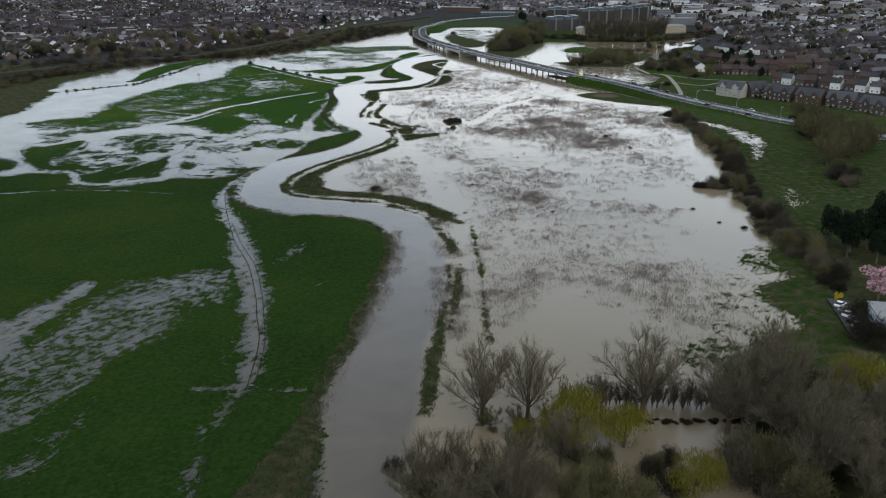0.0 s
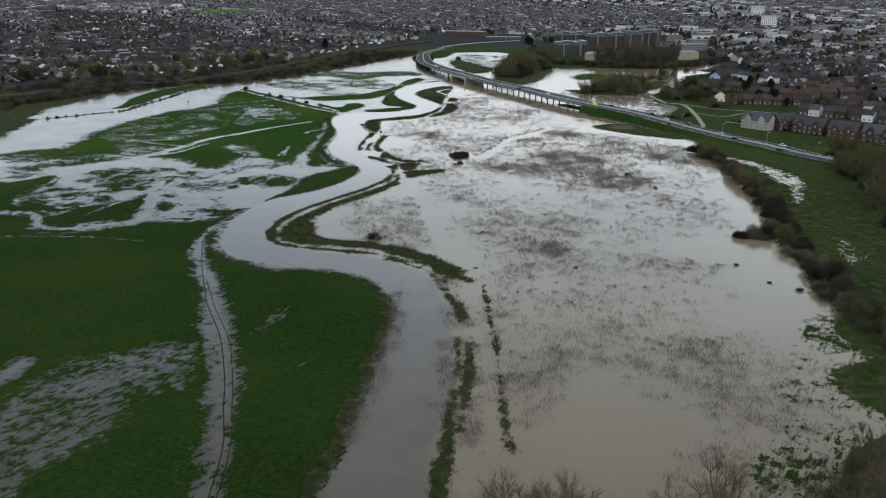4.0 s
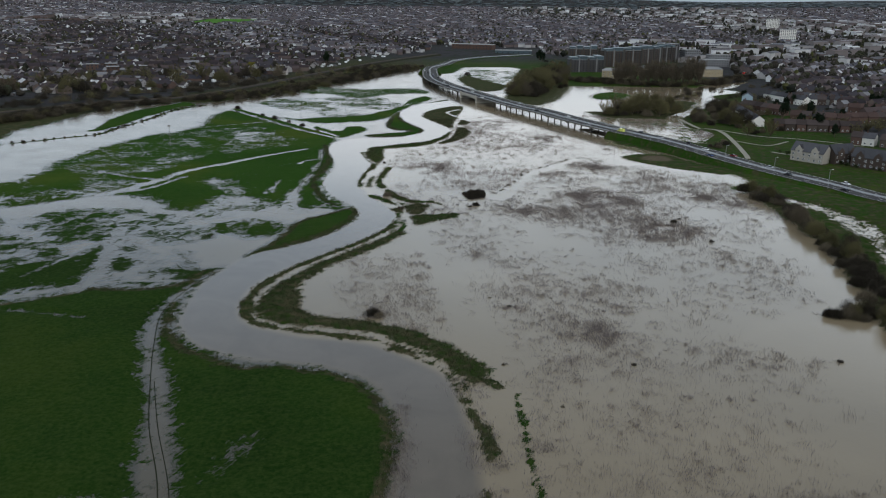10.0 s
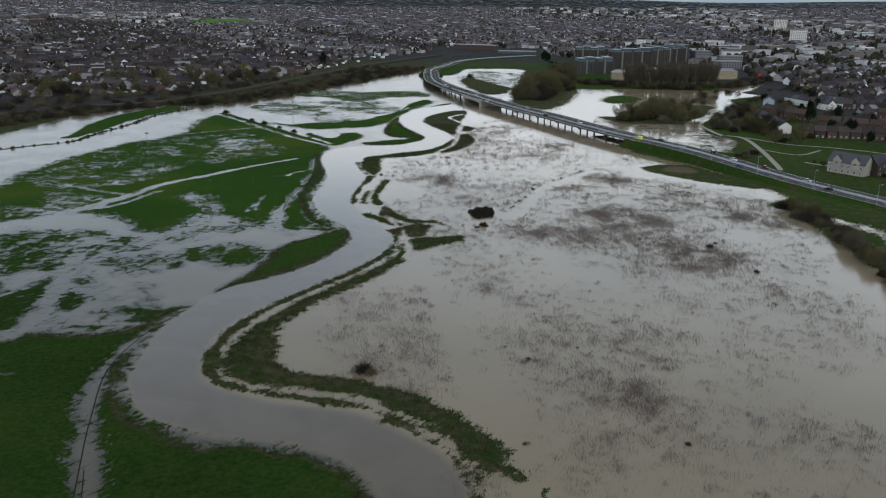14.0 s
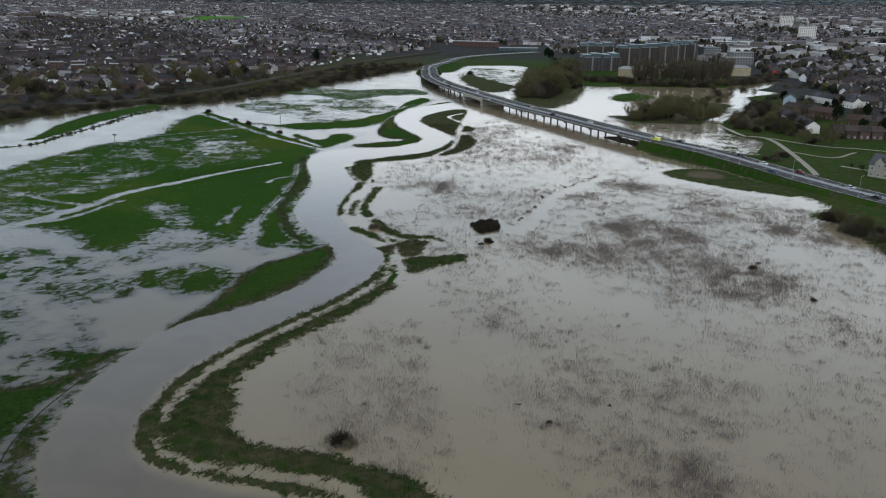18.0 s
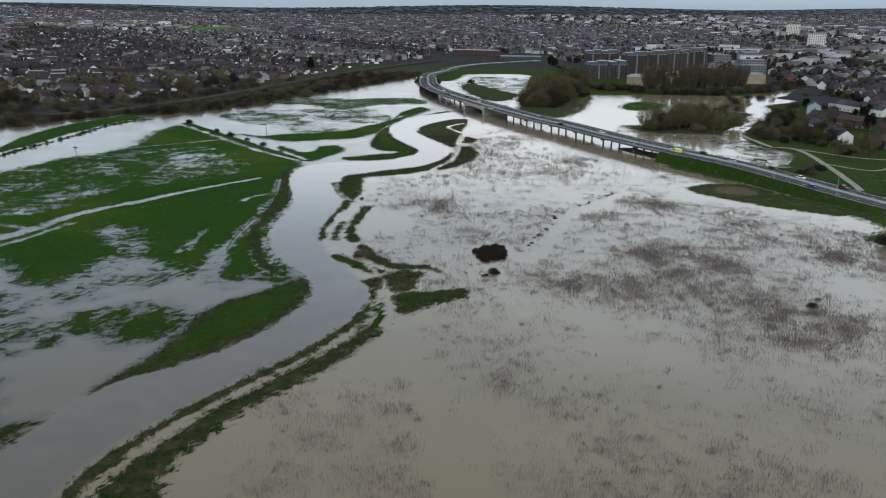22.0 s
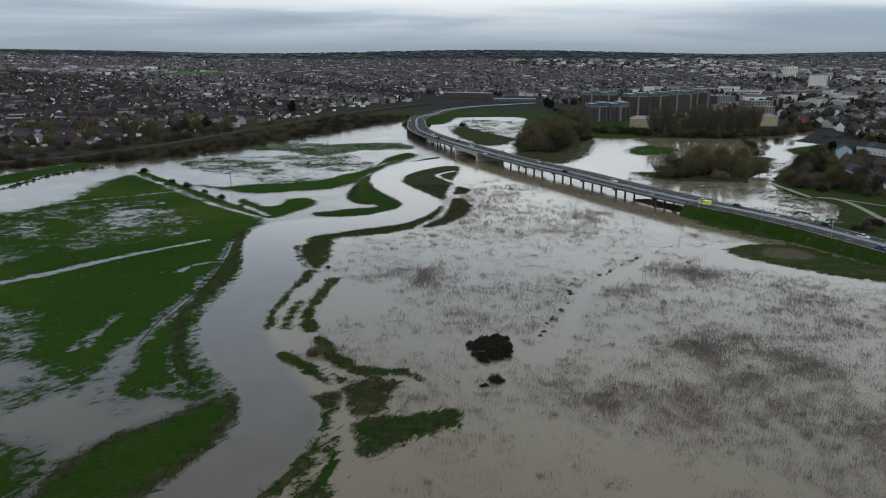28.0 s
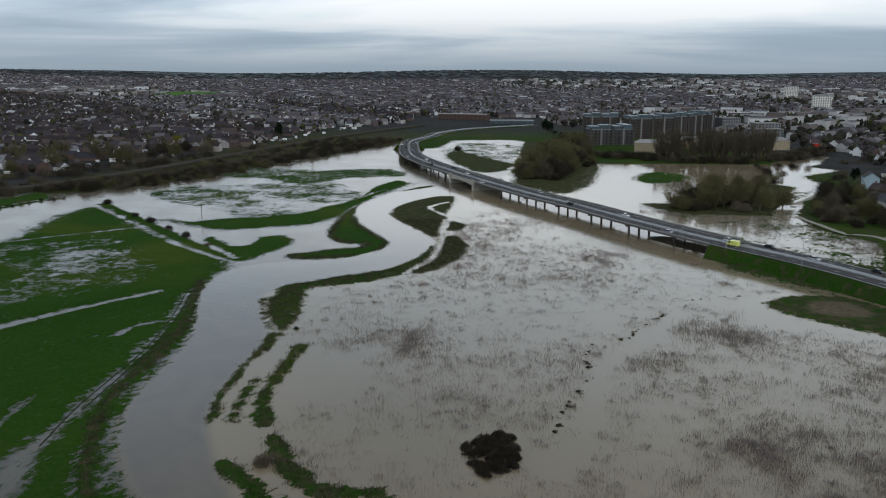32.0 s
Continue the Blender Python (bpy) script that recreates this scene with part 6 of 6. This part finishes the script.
cell = 115.0
for iy in range(5, 35):
    for ix in range(-24, 25):
        bx, by = ix * cell + town_rng.uniform(-15, 15), iy * cell + town_rng.uniform(-15, 15)
        if not in_town(bx, by) and not in_town(bx + 40, by + 40):
            continue
        turn = round(value_noise(np.array([bx]), np.array([by]), 420.0)[0] * 7) * 0.42 - 0.9
        c, s = math.cos(turn), math.sin(turn)
        far = by > 2200
        commercial = (bx > 260 and by > 1350 and value_noise(np.array([bx + 77]), np.array([by]), 500.0)[0] > 0.42) or (by > 1900 and value_noise(np.array([bx + 77]), np.array([by]), 500.0)[0] > 0.74)
        if commercial:
            for _ in range(8):
                x, y = bx + town_rng.uniform(-45, 45), by + town_rng.uniform(-45, 45)
                if in_town(x, y):
                    joined_house(x, y, turn, town_rng.uniform(12, 36), town_rng.uniform(9, 20), town_rng.uniform(4, 12), town_rng.uniform(0.2, 2.0), float(hill(x, y)) + 0.6, 3)
        else:
            for row in range(-2, 3):
                ly = row * 24 + (5 if row % 2 else -5)
                lx = -55.0
                while lx < 55:
                    w = town_rng.choice([6.0, 7.0, 8.0, 9.0, 12.0, 18.0]) if not far else town_rng.uniform(8, 18)
                    x, y = bx + (lx + w / 2) * c - ly * s, by + (lx + w / 2) * s + ly * c
                    if town_rng.rand() < 0.88 and in_town(x, y):
                        e = town_rng.choice([3.0, 5.0, 5.2, 5.4])
                        joined_house(x, y, turn + (math.pi / 2 if town_rng.rand() < 0.28 and w < 10 else 0), w, town_rng.uniform(7.5, 9.5), e, town_rng.uniform(2.4, 3.4), float(hill(x, y)) + 0.6)
                        if not far and town_rng.rand() < 0.45:
                            q = ly + town_rng.choice([-8, 8])
                            x2, y2 = bx + lx * c - q * s, by + lx * s + q * c
                            joined_house(x2, y2, turn, town_rng.uniform(2.5, 5), town_rng.uniform(2.5, 5), 2.3, town_rng.uniform(0.2, 1.2), float(hill(x2, y2)) + 0.6)
                    lx += w + (town_rng.uniform(1.5, 5) if town_rng.rand() < 0.4 else 0.02)
        for _ in range(48 if not far else 26):
            x, y = bx + town_rng.uniform(-58, 58), by + town_rng.uniform(-58, 58)
            if in_town(x, y):
                joined_tree(x, y, float(hill(x, y)) + 0.4, town_rng.uniform(2.0, 5.0), town_rng.uniform(4, 11))
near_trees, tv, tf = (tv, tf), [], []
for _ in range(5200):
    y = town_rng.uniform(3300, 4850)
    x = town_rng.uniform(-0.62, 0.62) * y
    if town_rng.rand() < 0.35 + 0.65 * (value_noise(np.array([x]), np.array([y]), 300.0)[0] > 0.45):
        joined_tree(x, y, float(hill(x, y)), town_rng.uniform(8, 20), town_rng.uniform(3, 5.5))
tagged(mesh_object("far_woods", tv, tf, (HAZEWOOD,)), "wooded ridge on the horizon, tinted blue-grey as if by haze", "woods", kind="stuff")
tv, tf = near_trees
for _ in range(700):
    x, y = town_rng.uniform(150, 1000), town_rng.uniform(900, 1900)
    if x > 330 or y > 1330:
        joined_tree(x, y, float(hill(x, y)), town_rng.uniform(3, 6), town_rng.uniform(5, 12))
# garages, sheds, vans and glass lean-tos between the houses
bv, bf = [], []
for _ in range(9000):
    y = town_rng.uniform(600, 3300)
    x = town_rng.uniform(-0.6, 0.6) * y
    if not in_town(x, y):
        continue
    w, d, h, q = town_rng.uniform(1.0, 2.6), town_rng.uniform(0.9, 2.2), town_rng.uniform(1.6, 3.0), town_rng.uniform(0, 3.14)
    z, c, s0, k = float(hill(x, y)) + 0.6, math.cos(q), math.sin(q), len(bv)
    for lz in (0, h):
        for lx, ly in ((-w, -d), (w, -d), (w, d), (-w, d)):
            bv.append((x + lx * c - ly * s0, y + lx * s0 + ly * c, z + lz))
    for f in ((4, 5, 6, 7), (0, 1, 5, 4), (1, 2, 6, 5), (2, 3, 7, 6), (3, 0, 4, 7)):
        bf.append(tuple(k + i for i in f))
SMALLS = palette("sheds_and_vans", [(0.0, (0.05, 0.05, 0.055)), (0.4, (0.16, 0.15, 0.15)), (0.6, (0.40, 0.40, 0.41)), (0.8, (0.75, 0.75, 0.75)), (1.0, (0.85, 0.85, 0.85))], 0.5)
tagged(mesh_object("town_clutter", bv, bf, (SMALLS,)), "garages, sheds, vans and lean-tos between the houses", "outbuildings", kind="stuff")
tagged(mesh_object("town_houses", hv, hf, (FARWALL, FARROOF, PLAINWALL, BIGROOF, HAZEWALL, HAZEROOF), hm), "dense brown brick streets of the town with pitched roofs", "houses", kind="stuff")
tagged(mesh_object("town_trees", tv, tf, (FARTREE,)), "leafless garden and street trees among the houses", "trees", kind="stuff")
PITCH = varied("playing_field_grass", (0.050, 0.135, 0.014), 0.05, 0.1, 0.95)
fp = [(-770, 2450), (-615, 2470), (-610, 2740), (-780, 2760)]
tagged(mesh_object("playing_field", [(x, y, float(hill(x, y)) + 2.2) for x, y in fp], [(0, 1, 2, 3)], (PITCH,)), "bright green playing field among the far houses", "field", kind="structure")

# car park and red lorry beside the second pool
yard2 = mesh_object("car_park", [(345, 1152, 0.95), (391, 1138, 0.95), (425, 1205, 0.95), (371, 1203, 0.95)], [(0, 1, 2, 3)], (CONCRETE,))
tagged(yard2, "pale concrete yard full of parked vehicles", "car park", kind="structure")

# ---- vehicles, posts and poles ----
TYRE = varied("tyre_rubber", (0.02, 0.02, 0.02), 0.1, 1.0, 0.9)
LAMP = varied("headlight_glass", (0.6, 0.6, 0.58), 0.05, 1.0, 0.2)
CARGLASS = varied("car_glass", (0.02, 0.023, 0.026), 0.1, 1.0, 0.1)


def prism(profile, half):
    """A side profile of (along, up) points carried across the width."""
    n = len(profile)
    vs = [(x, -half, z) for x, z in profile] + [(x, half, z) for x, z in profile]
    fs = [tuple(range(n)), tuple(range(2 * n - 1, n - 1, -1))] + [(i, i + n, (i + 1) % n + n, (i + 1) % n) for i in range(n)]
    bm = bmesh.new()
    bv = [bm.verts.new(v) for v in vs]
    for f in fs:
        bm.faces.new([bv[i] for i in f])
    bmesh.ops.recalc_face_normals(bm, faces=bm.faces)
    return bm


def make_car(name, paint_name, colour, label, tall=False):
    ob = empty(name, pose(0, 0, -500), label, "van" if tall else "car", "cars on the road")
    paint = varied(paint_name, colour, 0.05, 1.0, 0.25)
    if tall:
        body = [(-2.6, 0.35), (2.6, 0.35), (2.6, 0.95), (1.9, 1.15), (1.2, 2.2), (-2.5, 2.3), (-2.6, 1.2)]
        cabin = [(1.75, 1.2), (1.15, 2.1), (0.6, 2.1), (0.6, 1.25)]
        w = 1.0
    else:
        body = [(-2.15, 0.3), (2.1, 0.3), (2.15, 0.62), (1.25, 0.86), (-1.7, 0.92), (-2.15, 0.82)]
        cabin = [(1.1, 0.86), (0.35, 1.38), (-1.1, 1.42), (-1.75, 0.92)]
        w = 0.88
    part("body", prism(body, w), paint, ob)
    part("cabin", prism(cabin, w - 0.08 if not tall else w + 0.01), CARGLASS, ob, "dark glazed cabin")
    if not tall:
        part("roof_panel", boxes((-1.05, -0.72, 1.38, 0.3, 0.72, 1.45)), paint, ob)
    for x in (-1.35, 1.35):
        for y in (-w + 0.08, w - 0.08):
            bm = bmesh.new()
            bmesh.ops.create_cone(bm, cap_ends=True, segments=12, radius1=0.33, radius2=0.33, depth=0.22, matrix=Matrix.Translation((x, y, 0.33)) @ Matrix.Rotation(math.pi / 2, 4, "X"))
            part("wheel", bm, TYRE, ob)
    for y in (-0.6, 0.6):
        part("headlight", boxes((2.08 if not tall else 2.55, y - 0.18, 0.5, 2.18 if not tall else 2.64, y + 0.18, 0.64)), LAMP, ob)
    return ob


cars = [make_car("car", "white_paint", (0.72, 0.72, 0.72), "white hatchback car on asphalt"), make_car("car", "black_paint", (0.02, 0.02, 0.023), "black saloon car on asphalt"), make_car("car", "silver_paint", (0.38, 0.39, 0.41), "silver grey car on asphalt"), make_car("car", "blue_paint", (0.04, 0.07, 0.16), "dark blue car on asphalt"), make_car("car", "red_paint", (0.22, 0.02, 0.02), "dark red car on asphalt")]
van = make_car("van", "yellow_van_paint", (0.62, 0.64, 0.16), "pale yellow van on the viaduct", True)
used_cars = set()


def park_car(ob, m):
    if ob.name in used_cars:
        copy_thing(ob, m)
    else:
        used_cars.add(ob.name)
        ob.matrix_basis = m


def drive(ob, s, lane):
    p, d = road_at(s)
    n = np.array([d[1], -d[0]])
    q = p + n * lane
    ang = math.degrees(math.atan2(d[1], d[0])) + (0 if lane < 0 else 180)
    park_car(ob, pose(q[0], q[1], road_height(s) + 0.065, 0, 0, ang))


car_rng = random.Random(8)
for x, y, lane, k in ((140, 612, 2.8, 0), (128, 632, 6.2, 1), (118, 650, 2.8, 2), (109, 663, 6.2, 1), (100, 680, 2.8, 0), (150, 602, -6.2, 3), (172, 575, 2.8, 2), (183, 560, -2.8, 1), (196, 538, 6.2, 0), (205, 524, -6.2, 1), (216, 506, 2.8, 2), (231, 482, 6.2, 0), (88, 706, -6.2, 2), (70, 742, 2.8, 0), (52, 779, -2.8, 1), (36, 815, 6.2, 2), (18, 860, -6.2, 0), (2, 905, 2.8, 0), (-8, 937, 6.2, 1), (-16, 962, -2.8, 1), (-24, 990, 2.8, 0), (-31, 1015, -6.2, 2), (-36, 1040, 6.2, 1), (-39, 1068, 2.8, 3), (-41, 1100, -2.8, 1), (-36, 1150, 6.2, 2), (-40, 1125, -6.2, 0), (155, 596, 6.2, 4)):
    drive(cars[k], run_near(x, y) + car_rng.uniform(-2, 2), lane + car_rng.uniform(-0.2, 0.2))
drive(van, run_near(107, 680), -2.9)
for i, (x, y, turn, k) in enumerate(((112.2, 218, 40, 0), (111.8, 214.6, 40, 2), (111.3, 211.2, 40, 0), (111, 207.8, 42, 1), (110.6, 204.4, 42, 2), (110.4, 201, 38, 0))):
    park_car(cars[k], pose(x, y, 1.04, 0, 0, turn))
yard = mesh_object("parking_yard", [(86, 146, 1.35), (98, 146, 1.35), (98, 159, 1.35), (87, 160, 1.35)], [(0, 1, 2, 3)], (ASPHALT,))
tagged(yard, "asphalt parking yard under trees", "car park", kind="structure")
for x, y, turn, k in ((90, 150, 10, 1), (90, 153, 8, 0), (90, 156, 8, 2), (95, 157, 120, 2)):
    park_car(cars[k], pose(x, y, 1.37, 0, 0, turn))

# street lamps along the open road
lamp_base = empty("street_lamp", pose(0, 0, -500), "tall galvanised street lamp beside the road", "street lamp", "street lamps")
bm = bmesh.new()
bmesh.ops.create_cone(bm, cap_ends=True, segments=8, radius1=0.11, radius2=0.06, depth=10, matrix=Matrix.Translation((0, 0, 5)))
part("pole", bm, STEEL, lamp_base)
part("arm", boxes((-0.04, 0, 9.85, 0.04, 1.6, 9.97)), STEEL, lamp_base)
part("lantern", boxes((-0.14, 1.3, 9.78, 0.14, 2.1, 9.95)), FRAMEW, lamp_base)
spots = [run_near(205, 500) + 34 * i for i in range(-3, 8)]
for i, s0 in enumerate(spots):
    p, d = road_at(s0)
    n = np.array([d[1], -d[0]])
    q = p - n * 9.4
    m = pose(q[0], q[1], road_height(s0) - 0.3, 0, 0, math.degrees(math.atan2(n[1], n[0])) - 90)
    if i == 0:
        lamp_base.matrix_basis = m
    else:
        copy_thing(lamp_base, m)

# power poles across the meadow
WOOD = varied("tarred_wood", (0.07, 0.055, 0.045), 0.1, 2.0, 0.9)
for i, (x, y) in enumerate(((-137, 791), (-192, 633), (-96, 905))):
    pole = empty("power_pole", pose(x, y, -0.5), "slim wooden power pole standing in flood water", "pole", "power poles")
    bm = bmesh.new()
    bmesh.ops.create_cone(bm, cap_ends=True, segments=8, radius1=0.17, radius2=0.11, depth=14, matrix=Matrix.Translation((0, 0, 7)))
    part("shaft", bm, WOOD, pole)
    part("crossarm", boxes((-1.1, -0.07, 12.8, 1.1, 0.07, 13.4)), WOOD, pole)
    for o in (-0.95, 0, 0.95):
        part("insulator", boxes((o - 0.06, -0.06, 13.4, o + 0.06, 0.06, 13.65)), FRAMEW, pole)

# footpaths past the road
PATH = varied("pale_path", (0.24, 0.225, 0.19), 0.05, 1.0, 0.9)


def footpath(text, half):
    p = curve(text, False, 4.0)
    vs, fs = [], []
    for i in range(len(p)):
        d = p[min(i + 1, len(p) - 1)] - p[max(i - 1, 0)]
        n = np.array([d[1], -d[0]]) / np.hypot(*d)
        for o in (-half, half):
            q = p[i] + n * o
            vs.append((q[0], q[1], ground_level(*p[i]) + 0.14))
        if i:
            k = 2 * (i - 1)
            fs.append((k, k + 1, k + 3, k + 2))
    tagged(mesh_object("footpath", vs, fs, (PATH,)), "pale gravel footpath across grass", "path", kind="structure")


footpath("169,606 172,618 180,667 184,714 172,730 174,784 193,820 220,849", 1.6)
footpath("180,672 197,653 218,670", 0.9)
footpath("186,716 205,690 232,680 262,655", 1.1)
footpath("192,630 212,606 240,578 262,545 280,510", 1.2)

lorry = make_car("lorry", "red_lorry_paint", (0.45, 0.03, 0.02), "bright red lorry in a concrete yard", True)
lorry.matrix_basis = pose(352, 1160, 1.0, 0, 0, 20) @ Matrix.Diagonal((1.5, 1.4, 1.5, 1))
yard_rng = random.Random(14)
for i in range(40):
    u, v = yard_rng.random(), yard_rng.random()
    park_car(cars[yard_rng.choice((0, 0, 2, 2, 1, 3))], pose(355 + 38 * u + 18 * v, 1152 - 10 * u + 46 * v, 0.97, 0, 0, 70 + yard_rng.uniform(-4, 4)))
